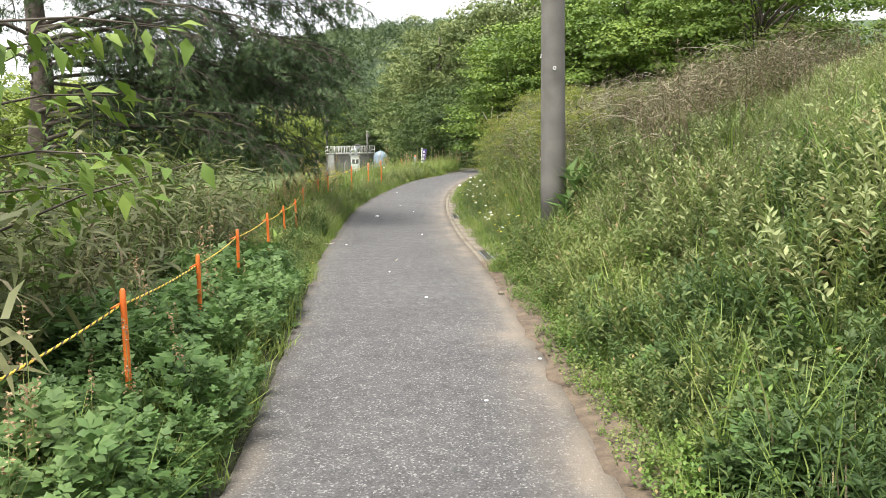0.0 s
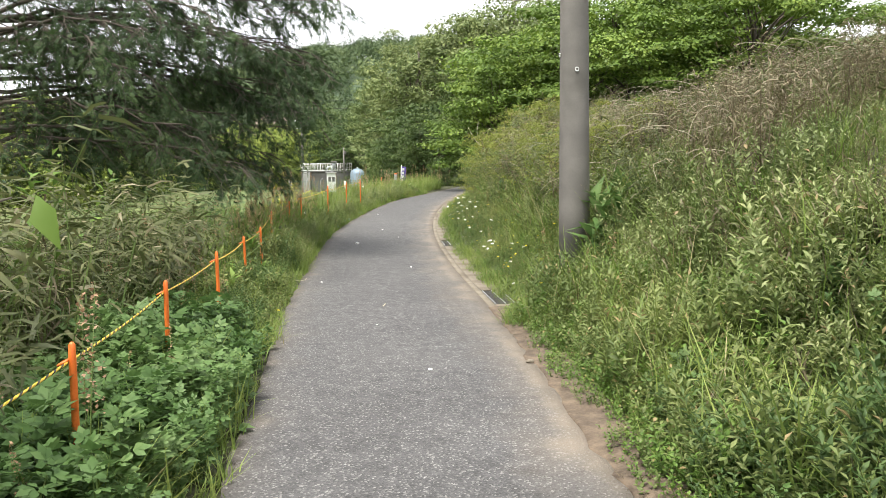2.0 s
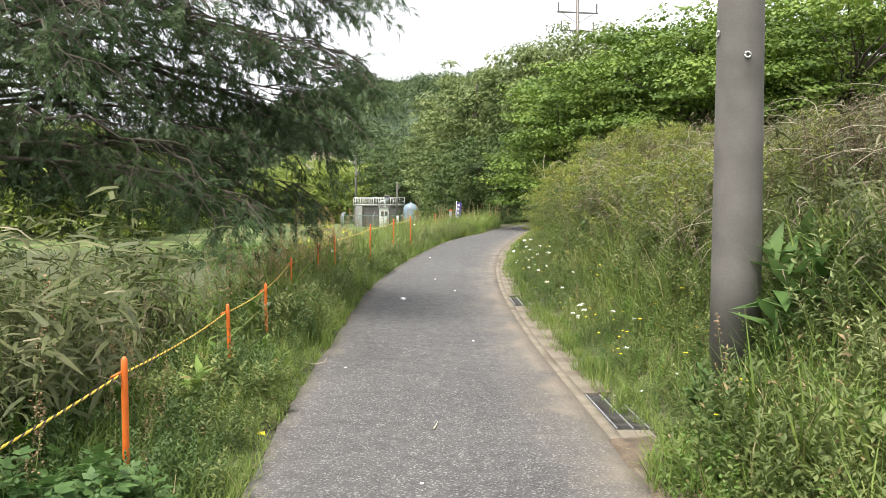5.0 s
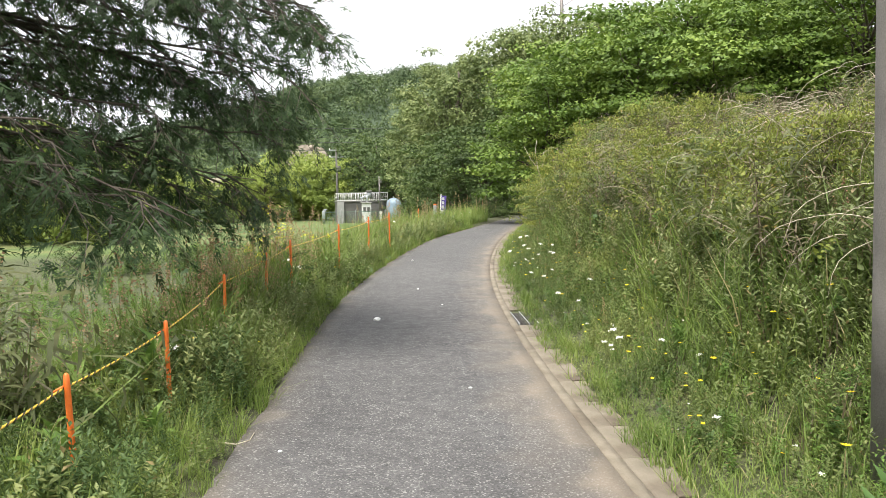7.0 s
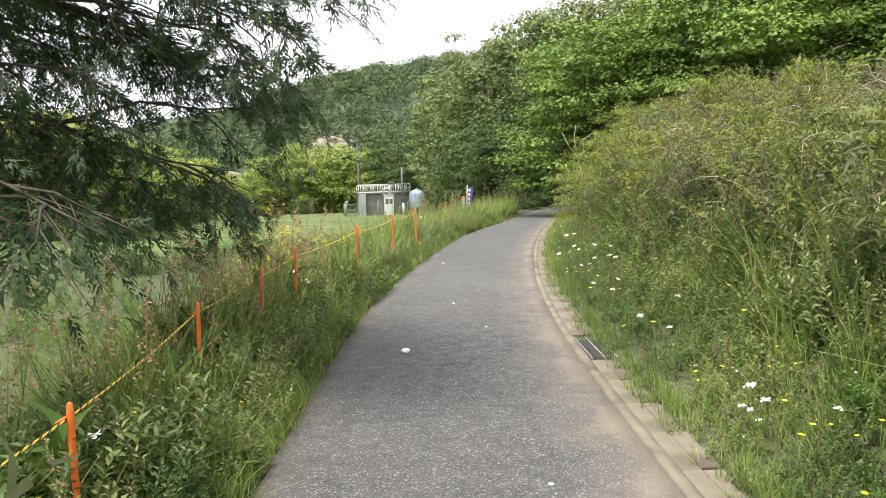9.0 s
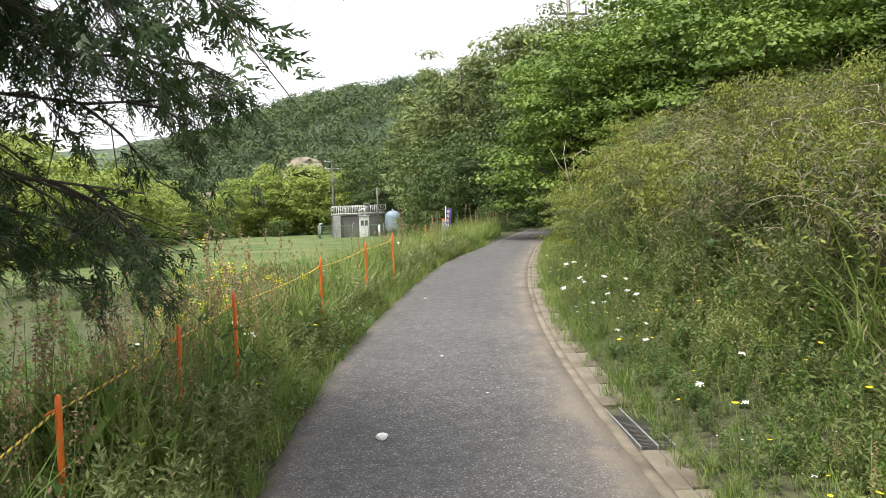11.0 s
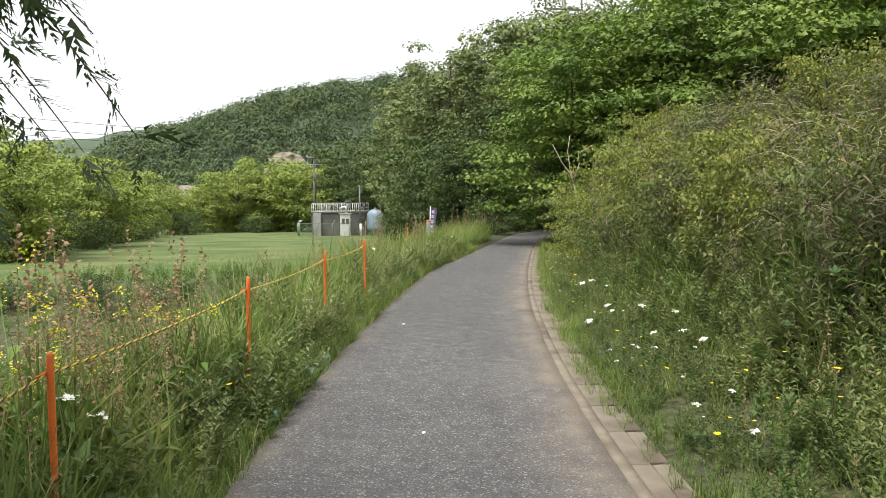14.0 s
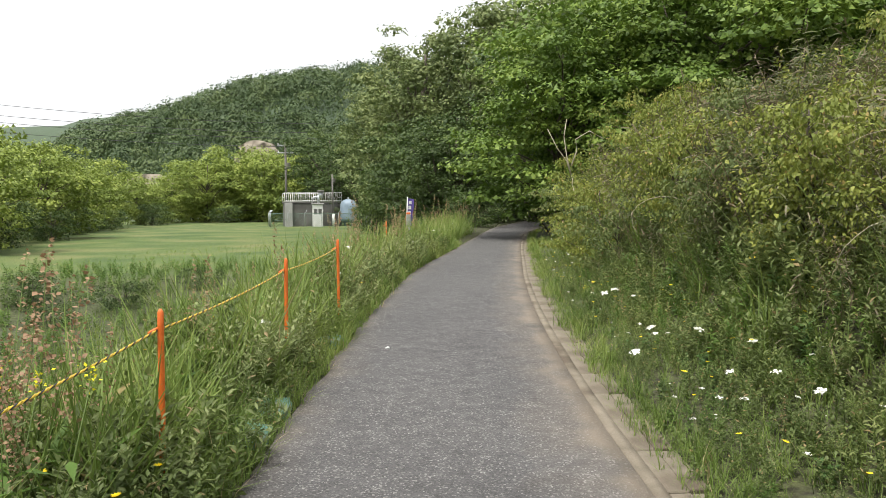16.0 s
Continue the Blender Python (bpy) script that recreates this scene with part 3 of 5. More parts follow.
def stake(x, y, top):
    z0 = float(height(x, y))
    t = thing("marker_stake", "slim orange plastic stake with a rope eye, standing in the verge", "stake", (x, y, z0 - 0.08), "rope stakes")
    lean = np.array((random.uniform(-0.03, 0.03), random.uniform(-0.03, 0.03), 1))
    h = top - z0 + 0.08
    zs = np.array([0, 0.3, 0.6, 0.9, 0.985, 1.0])
    tube("shaft", [lean * (z * h) - lean * (h, h, 0) for z in zs], [0.015, 0.015, 0.015, 0.015, 0.014, 0.006], ORANGE, t, 10)
    zc = h * 0.90
    tube("rope_eye", [(-0.015 - 0.02 + 0.022 * math.cos(k), 0.02 * math.sin(k), zc + 0.012 * math.cos(k)) for k in np.linspace(0, 2 * math.pi, 10)], 0.005, ORANGE, t, 5)
    return Vector((x - 0.017, y, top - h * 0.10))


ties = [stake(*s) for s in STAKES]


def twisted_rope(name, pts, r=0.006):
    """Two strands, yellow and black, laid round one another through sagging spans."""
    line = []
    for a, b in zip(pts[:-1], pts[1:]):
        n = max(6, int((b - a).length / 0.035))
        for i in range(n):
            t = i / n
            p = a.lerp(b, t)
            p.z -= 0.014 * (b - a).length / 1.6 * 4 * t * (1 - t)
            line.append(p)
    line.append(pts[-1])
    P = np.array([tuple(p) for p in line])
    dist = np.concatenate([[0], np.cumsum(np.linalg.norm(np.diff(P, axis=0), axis=1))])
    n = int(dist[-1] / 0.017)
    dd = np.linspace(0, dist[-1], n)
    Q = np.stack([np.interp(dd, dist, P[:, k]) for k in range(3)], 1)
    t = thing(name, "yellow and black twisted rope strung low between orange stakes", "rope")
    for nm, ph, mat in (("yellow_strand", 0, YELLOW_ROPE), ("yellow_strand", 2.1, YELLOW_ROPE), ("black_strand", 4.2, BLACK_ROPE)):
        a = dd * 2 * math.pi / 0.075 + ph
        off = np.stack([np.cos(a), 0 * a, np.sin(a)], 1) * r * 0.52
        tube(nm, Q + off, r * 0.58, mat, t, 5)
    return t


twisted_rope("barrier_rope", ties[:14])


# ---------------------------------------------------------------- tank compound on the field
def compound():
    bx, by, bz = 5.6, 96.0, 0.05
    t = thing("pump_house", "low concrete pump basin with white railing on its roof", "pump house", (bx, by, bz))
    part("wall", box(5.7, 4.6, 2.45, (2.85, 2.3, 1.22), 0.04), WALL_CONCRETE, t)
    part("corner_pillar", box(0.75, 0.5, 2.5, (0.37, -0.15, 1.25), 0.03), PALE_CONCRETE, t)
    part("corner_pillar", box(0.5, 0.4, 2.4, (3.2, -0.12, 1.2), 0.03), PALE_CONCRETE, t)
    part("roof_slab", box(5.85, 4.75, 0.14, (2.85, 2.3, 2.52), 0.03), WALL_CONCRETE, t)
    for yy in (0.0, 4.6):
        for zz in (2.70, 3.5):
            tube("rail", [(0, yy, zz), (5.7, yy, zz)], 0.028, WHITE, t, 6)
        for k in range(0, 29):
            tube("rail_post", [(k * 5.7 / 28, yy, 2.58), (k * 5.7 / 28, yy, 3.5)], 0.03 if k % 4 == 0 else 0.013, WHITE, t, 6)
    for xx in (0.0, 5.7):
        for zz in (3.06, 3.5):
            tube("rail", [(xx, 0, zz), (xx, 4.6, zz)], 0.035, WHITE, t, 6)
    v = thing("valve_stack", "white pump cabinet with pipework and motor on top", "pump", (bx + 3.15, by - 1.4, bz))
    part("cabinet", box(1.0, 0.8, 2.3, (0, 0, 1.15), 0.04), WHITE, v)
    for s in (-0.22, 0.22):
        panel = part("door_panel", box(0.34, 0.03, 0.55, (s, -0.41, 1.6), 0.01), WALL_CONCRETE, v)
        part("handle", box(0.03, 0.04, 0.14, (s + 0.1, -0.44, 1.6), 0.008), STEEL, panel)
    part("top_flange", box(1.25, 1.0, 0.12, (0, 0, 2.36), 0.03), PALE_CONCRETE, v)
    tube("riser", [(0.1, 0, 2.4), (0.1, 0, 3.2)], 0.14, STEEL, v, 12)
    tube("elbow", [(-0.55, 0, 2.45), (-0.5, 0, 2.9), (-0.2, 0, 3.05), (0.1, 0, 3.05)], 0.13, STEEL, v, 12)
    tube("motor", [(0.35, 0, 2.95), (0.35, 0, 3.5)], 0.26, STEEL, v, 14)
    tube("cap", [(0.35, 0, 3.5), (0.35, 0, 3.72)], 0.34, WALL_CONCRETE, v, 14)
    p = thing("lamp_post", "thin dark steel service pole beside the pump house", "pole", (bx + 4.65, by - 1.6, bz))
    tube("shaft", [(0, 0, 0), (0, 0, 5.3)], 0.085, DARK_STEEL, p, 8)
    tube("white_sleeve", [(0.05, -0.1, 0), (0.05, -0.1, 1.35)], 0.12, WHITE, p, 8)
    part("meter_box", box(0.3, 0.2, 0.4, (0.15, 0, 4.7), 0.02), WALL_CONCRETE, p)
    k = thing("pressure_tank", "blue-grey domed steel pressure tank on short legs", "tank", (bx + 6.3, by - 0.9, bz))
    prof = [(0, 0.45), (0.5, 0.48), (0.70, 0.62), (0.73, 0.8), (0.73, 1.9), (0.70, 2.1), (0.6, 2.3), (0.4, 2.45), (0.18, 2.52), (0, 2.54)]
    V, T = tube_arrays([(0, 0, z) for r, z in prof], [max(r, 0.01) * 1.15 for r, z in prof], 28)
    ob = new("shell", mesh_from("shell", V, T, [BLUE_TANK], shade=True))
    ob.parent = k
    k.scale = (1, 1, 1.12)
    tube("nozzle", [(0, 0, 2.5), (0, 0, 2.68)], 0.08, STEEL, k, 10)
    for a in range(4):
        tube("leg", [(0.55 * math.cos(a * 1.57 + 0.78), 0.55 * math.sin(a * 1.57 + 0.78), z) for z in (0, 0.75)], 0.05, BLUE_TANK, k, 6)
    f = thing("chain_link_fence", "low green wire fence with bent-top posts round the pumps", "fence", (bx, by, bz))
    corners = [(-1.5, -2.6), (8.4, -2.6), (8.4, 5.8), (-1.5, 5.8), (-1.5, -2.6)]
    for (ax, ay), (cx, cy) in zip(corners[:-1], corners[1:]):
        n = int(math.hypot(cx - ax, cy - ay) / 1.65)
        for i in range(n):
            q = i / n
            px, py = ax + (cx - ax) * q, ay + (cy - ay) * q
            tube("post", [(px, py, 0), (px, py, 1.45), (px + 0.22, py, 1.75)], 0.04, STEEL, f, 6)
        for zz in (0.08, 1.4):
            tube("fence_rail", [(ax, ay, zz), (cx, cy, zz)], 0.025, MESH_GREEN, f, 5)
        h = Heap([MESH_GREEN])
        ln = math.hypot(cx - ax, cy - ay)
        for i in range(int(ln / 0.22)):
            for sgn in (-1, 1):
                q0, q1 = i * 0.22 / ln, min(max((i * 0.22 + sgn * 1.3) / ln, 0), 1)
                zt = 0.08 + abs(q1 - q0) * ln
                V, T = tube_arrays([(ax + (cx - ax) * q0, ay + (cy - ay) * q0, 0.08), (ax + (cx - ax) * q1, ay + (cy - ay) * q1, zt)], 0.006, 3)
                h.add(V, T)
        ob = new("wire_mesh", h.mesh("wire_mesh"))
        ob.parent = f


compound()


def electric_pole(x, y, top, label, arms=2):
    z = float(height(x, y))
    t = thing("electric_pole", label, "electric pole", (x, y, z))
    tube("shaft", [(0, 0, -0.3), (0, 0, top - z)], [0.19, 0.12], POLE_CONCRETE, t, 10)
    for k in range(arms):
        zz = top - z - 0.4 - 0.9 * k
        part("crossarm", box(1.9, 0.1, 0.1, (0, 0, zz), 0.01), STEEL, t)
        for s in (-0.85, 0, 0.85):
            part("insulator", box(0.1, 0.1, 0.22, (s, 0, zz + 0.15), 0.02), WHITE, t)
    part("transformer", box(0.5, 0.45, 0.8, (0.3, -0.3, top - z - 2.9), 0.1), POLE_CONCRETE, t)
    return t


electric_pole(6.5, 112, 10.0, "grey concrete electric pole at the far edge of the field")
for k, (zz, yy) in enumerate(((12.4, 150), (14.0, 152), (15.2, 154), (17.0, 156))):
    xs = np.linspace(-75, 60, 40)
    line = tube("power_line", [(x, yy + 0.2 * x, zz + 0.0016 * (x + 10) ** 2 * 0.6 - 0.02 * x) for x in xs], 0.035, WIRE, None, 4)
    tagged(line, "thin dark power line strung across the valley", "cable", "power lines")


def pylon():
    x, y = 22.5, 68.0
    z = float(height(x, y))
    top = 21.5
    t = thing("steel_pole", "grey steel transmission pole with crossarms rising over the trees", "pylon", (x, y, z))
    tube("shaft", [(0, 0, -0.5), (0, 0, top - z)], [0.25, 0.13], DARK_STEEL, t, 10)
    for k, w in ((0.7, 3.6), (2.2, 3.0)):
        part("crossarm", box(w, 0.12, 0.12, (0, 0, top - z - 2.4 - k), 0.01), DARK_STEEL, t)
        for s in (-1, 1):
            part("insulator", box(0.12, 0.12, 0.8, (s * w * 0.46, 0, top - z - 2.0 - k), 0.03), DARK_STEEL, t)
            tube("brace", [(s * w * 0.4, 0, top - z - 2.4 - k), (0, 0, top - z - 3.3 - k)], 0.03, DARK_STEEL, t, 5)


pylon()


def banner():
    x, y = 8.75, 49.5
    z = float(height(x, y))
    t = thing("banner_flag", "tall purple banner with white lettering bars on a leaning pole", "banner", (x, y, z), turn=14)
    tube("pole", [(0, 0, 0), (0.12, 0, 2.3)], 0.022, WHITE, t, 6)
    V, T = [], []
    for i in range(13):
        q = i / 12
        for j in range(5):
            u = j / 4
            V.append((0.02 + 0.12 * (0.95 - 0.6 * q) + u * 0.30 * (1 - 0.3 * q), 0.05 * math.sin(u * 4 + q * 3) * (0.4 + q), 2.24 - q * 1.5 - 0.05 * u))
    for i in range(12):
        for j in range(4):
            k = i * 5 + j
            T += [(k, k + 1, k + 6), (k, k + 6, k + 5)]
    V2 = np.array(V)
    back = V2 + (0, 0.006, 0)
    TT = np.concatenate([np.array(T), np.array(T)[:, ::-1] + len(V)])
    ob = new("cloth", mesh_from("cloth", np.concatenate([V2, back]), TT, [PURPLE], shade=True))
    ob.parent = t
    for zz, hh in ((2.05, 0.14), (1.83, 0.16), (1.6, 0.16), (1.37, 0.15), (1.15, 0.14)):
        part("print_bar", box(0.13, 0.012, hh, (0.24 - (2.24 - zz) * 0.1, -0.055, zz), 0.0), BANNER, t, "white lettering bar")


banner()

post = thing("boundary_post", "short white-painted post standing in the verge grass", "post", (5.75, 34.0, float(height(5.75, 34.0))))
part("shaft", box(0.10, 0.10, 0.90, (0, 0, 0.40), 0.012), PALE_CONCRETE, post)
part("cap", box(0.10, 0.10, 0.05, (0, 0, 0.872), 0.015), ORANGE, post, "orange painted head")


# ---------------------------------------------------------------- trees
def limb_line(a, b, sag=0.0, n=6, wob=0.05):
    a, b = np.array(a, float), np.array(b, float)
    t = np.linspace(0, 1, n)[:, None]
    P = a + (b - a) * t
    ln = np.linalg.norm(b - a)
    P[:, 2] += sag * ln * 4 * (t * (1 - t))[:, 0]
    P[1:-1] += rng.normal(0, wob * ln * 0.5, (n - 2, 3))
    return P


def broad_tree(h, rad, leaves, leaf, mat, puffs=34, flat=0.35, base=0.25, name="broadleaf_tree", bark=BARK, droop=0.0, hollow=0.75, fine=False):
    """A trunk with forking limbs and a crown of leaf sprays gathered into uneven layers. Returned as (trunk mesh, crown mesh)."""
    wood = Heap([bark])
    lean = rng.normal(0, 0.04 * h, 2)
    top = np.array((lean[0], lean[1], h * 0.86))
    tr = limb_line((0, 0, -0.4), top, 0, 8, 0.03)
    wood.add(*tube_arrays(tr, np.linspace(h * 0.022, h * 0.005, 8), 8))
    ll, lt = (np.array([(0, 0, 0), (0.42, 0.75, 0.0), (-0.42, 0.75, 0.0)]), np.array([(0, 1, 2)])) if fine else small_leaf(0.66, 0.2)
    crown = Heap([mat])
    per = leaves // puffs
    for i in range(puffs):
        q = base + (0.87 - base) * ((i + 0.5) / puffs) ** 0.9
        a = i * 2.399 + rng.uniform(-0.4, 0.4)
        shape = math.sin(math.pi * min(1, max(0.06, (1 - q) / (1 - base) * 0.82 + 0.12))) ** 0.7
        r = rad * shape * rng.uniform(hollow, 1.12) * (0.45 if i % 5 == 0 else 1)
        c = np.array((math.cos(a) * r, math.sin(a) * r, h * q - droop * r)) + (lean[0] * q, lean[1] * q, 0)
        start = tr[min(7, int(q * 0.8 * 7))]
        wood.add(*tube_arrays(limb_line(start, c, 0.06, 5, 0.06), np.linspace(h * 0.008, h * 0.0018, 5), 5))
        pr = rad * rng.uniform(0.26, 0.50)
        # sprays of leaves over the top and sides of each bough end, lying with its slope
        for f in range(5):
            fc = c + rng.normal(0, 1, 3) * (pr * 0.5, pr * 0.5, pr * flat * 0.7)
            k = per // 5
            v = rng.normal(0, 1, (k, 3))
            v[:, 2] = np.abs(v[:, 2]) * 1.1 - 0.35
            v /= np.linalg.norm(v, axis=1)[:, None]
            rr = pr * 0.62 * rng.uniform(0.55, 1.12, (k, 1)) * (1 + 0.3 * np.sin(np.arctan2(v[:, 1:2], v[:, :1]) * 4 + f))
            d = v * rr * (1, 1, max(0.28, flat))
            nz = np.arcsin(np.clip(v[:, 2], -1, 1))
            yaw = np.arctan2(-v[:, 0], v[:, 1]) + rng.normal(0, 0.55, k)
            R = turn_matrix(yaw, (nz - math.pi / 2) * (0.45 + 0.4 * flat) + rng.normal(0, 0.3, k), rng.normal(0, 0.35, k))
            crown.add(*spread(ll, lt, 0, fc + d, R, leaf * rng.uniform(0.6, 1.35, k)))
    return wood.mesh("trunk"), crown.mesh("crown")


def plant_tree(meshes, name, label, x, y, scale=1.0, turn=0.0, group="", squash=1.0, sink=0.1):
    t = thing(name, label, "shrub" if name == "shrub" else "bush" if "bush" in name else "tree", (x, y, float(height(x, y)) - sink), group, turn=turn)
    for nm, me in zip(("trunk", "crown"), meshes):
        ob = new(nm, me)
        ob.parent = t
        ob.scale = (scale, scale, scale * squash)
    return t


maple = [broad_tree(7.5, 3.4, 32000, 0.155, MAPLE, 46, 0.22, 0.10, hollow=0.5, fine=True) for _ in range(2)]
oak = [broad_tree(13.0, 3.7, 30000, 0.20, OAK, 52, 0.5, 0.10, hollow=0.5, fine=True) for _ in range(2)]
fresh = [broad_tree(7.0, 3.3, 15000, 0.22, FRESH, 30, 0.5, 0.06, hollow=0.5, fine=True) for _ in range(2)]
dark = [broad_tree(10.0, 3.6, 16000, 0.22, DARKWOOD, 34, 0.4, 0.06, hollow=0.5, fine=True) for _ in range(2)]
bushes = [broad_tree(2.6, 1.7, 4500, 0.12, DARKWOOD, 22, 0.6, 0.02, fine=True) for _ in range(1)]

R_LABEL = "bright green layered maple on the wooded slope"
for k, (x, y, s) in enumerate(((11.6, 38.5, 0.9), (14.0, 36.0, 0.97), (14.8, 40.5, 1.12), (17.8, 35.5, 1.12), (18.6, 40, 1.36), (21.5, 33.5, 1.2), (22.5, 38.5, 1.5), (27.5, 39, 1.25), (40, 40, 1.5))):
    plant_tree(maple[k % 2], "maple_tree", R_LABEL, x, y, s, k * 77, "maples on the slope")
for k, (x, y, s) in enumerate(((13.2, 68, 1.12), (17.0, 64, 1.2), (14.5, 82, 0.98), (20.5, 60, 1.17), (16.5, 57, 0.87), (23, 66, 1.28), (13.8, 76, 1.0))):
    plant_tree(oak[k % 2], "oak_tree", "tall dull green oak above the bend of the lane", x, y, s, k * 61, "oaks beyond the bend")
for k, (x, y, s) in enumerate(((11.2, 57.5, 0.6), (12.6, 62.5, 0.75), (12.4, 66.5, 0.75), (17.0, 55.5, 0.85), (17.6, 45.0, 0.85), (14.6, 43.6, 0.8), (15.8, 47.0, 0.9), (11.0, 52.0, 0.55), (16.8, 40.5, 0.7), (13.5, 98, 0.95), (11.5, 112, 1.2), (15.5, 100, 1.2), (14.5, 118, 1.4), (20, 52, 0.95), (22, 45, 1.05), (28, 46, 1.2), (12.4, 53.0, 0.6), (13.5, 58.0, 0.8), (19.0, 48.5, 0.9))):
    plant_tree(dark[k % 2], "evergreen_tree", "evergreen tree at the lane's bend, its leaves painted darker for woodland shade", x, y, s, k * 47, "evergreens by the bend")
for k, (x, y, s) in enumerate(((-9.5, 52, 0.7), (-13, 56, 1.0), (-11.5, 62, 0.75), (-16, 60, 1.15), (-10.5, 70, 0.85), (-14.5, 74, 1.05), (-11.5, 84, 0.75), (-15, 90, 1.1), (-11.5, 98, 0.8), (-14, 108, 1.1), (-11, 118, 0.9), (-8, 126, 0.9), (-4, 130, 1.35), (0, 130, 1.2), (4, 128, 1.5), (8, 126, 1.3), (2, 138, 1.75), (-6, 138, 1.3), (-20, 66, 1.1), (-24, 72, 1.2), (-19, 80, 1.1), (-20, 50, 1.05), (-26, 58, 1.15))):
    plant_tree(fresh[k % 2], "young_tree", "light green young tree at the edge of the field", x, y, s, k * 53, "trees round the field")
for k, (x, y, s) in enumerate(((-10, 58, 1), (-9.2, 66, 0.8), (-10.2, 78, 0.9), (-10.5, 90, 0.9), (-9, 112, 1.1), (-1, 122, 1.0), (12.5, 57, 0.8), (10.8, 70, 0.9), (12.6, 76, 0.9), (16.8, 47.0, 0.8), (16.0, 53, 1.1), (13.6, 51.5, 0.7), (15.0, 44.0, 0.7), (11.2, 47.0, 0.6), (18, 50.5, 1.0), (13.2, 55.5, 1.0), (-0.6, 34.2, 0.3), (-2.6, 35.0, 0.34), (0.9, 36.2, 0.26), (-4.2, 34.4, 0.3), (-1.8, 32.8, 0.24), (-6.2, 36.0, 0.36))):
    plant_tree(bushes[0], "dark_bush", "low dark bush at the foot of the trees", x, y, s, k * 71, "bushes under the trees")


shrubs = [broad_tree(2.3, 1.25, 6500, 0.07, SHRUB, 26, 0.5, 0.03, hollow=0.4), broad_tree(2.3, 1.25, 6500, 0.07, SHRUB, 26, 0.5, 0.03, hollow=0.4), broad_tree(2.0, 1.2, 6000, 0.07, BANK_LEAF, 20, 0.45, 0.03, hollow=0.4)]
for k, (y, d, s) in enumerate(((13.2, 2.0, 0.7), (14.3, 1.9, 0.75), (15.4, 2.0, 0.8), (16.6, 1.8, 0.72), (17.8, 2.0, 0.8), (18.9, 1.7, 0.78), (20.1, 1.6, 0.8), (21.2, 1.35, 0.78), (22.4, 1.15, 0.75), (23.6, 1.1, 0.82), (24.9, 1.1, 0.85), (26.2, 1.0, 0.85), (27.6, 1.0, 0.9), (29.0, 1.0, 0.95), (30.3, 1.1, 1.05), (31.6, 1.3, 1.1), (21.5, 2.8, 0.8), (24.5, 2.6, 0.9), (27.5, 2.7, 1.0), (30.5, 2.8, 1.1), (33.0, 2.2, 1.0), (18.5, 3.2, 0.8), (12.3, 2.6, 0.6))):
    plant_tree(shrubs[k % 3], "shrub", "yellow-green leafy shrub on the bank", float(right_x(y)) + GUTTER + (max(d, 1.6) if y < 25.5 else d), y, s * (0.52 if y < 20.5 else 0.7 if y < 25.5 else 0.66), k * 83, "shrubs on the bank", 1.0, 0.05)


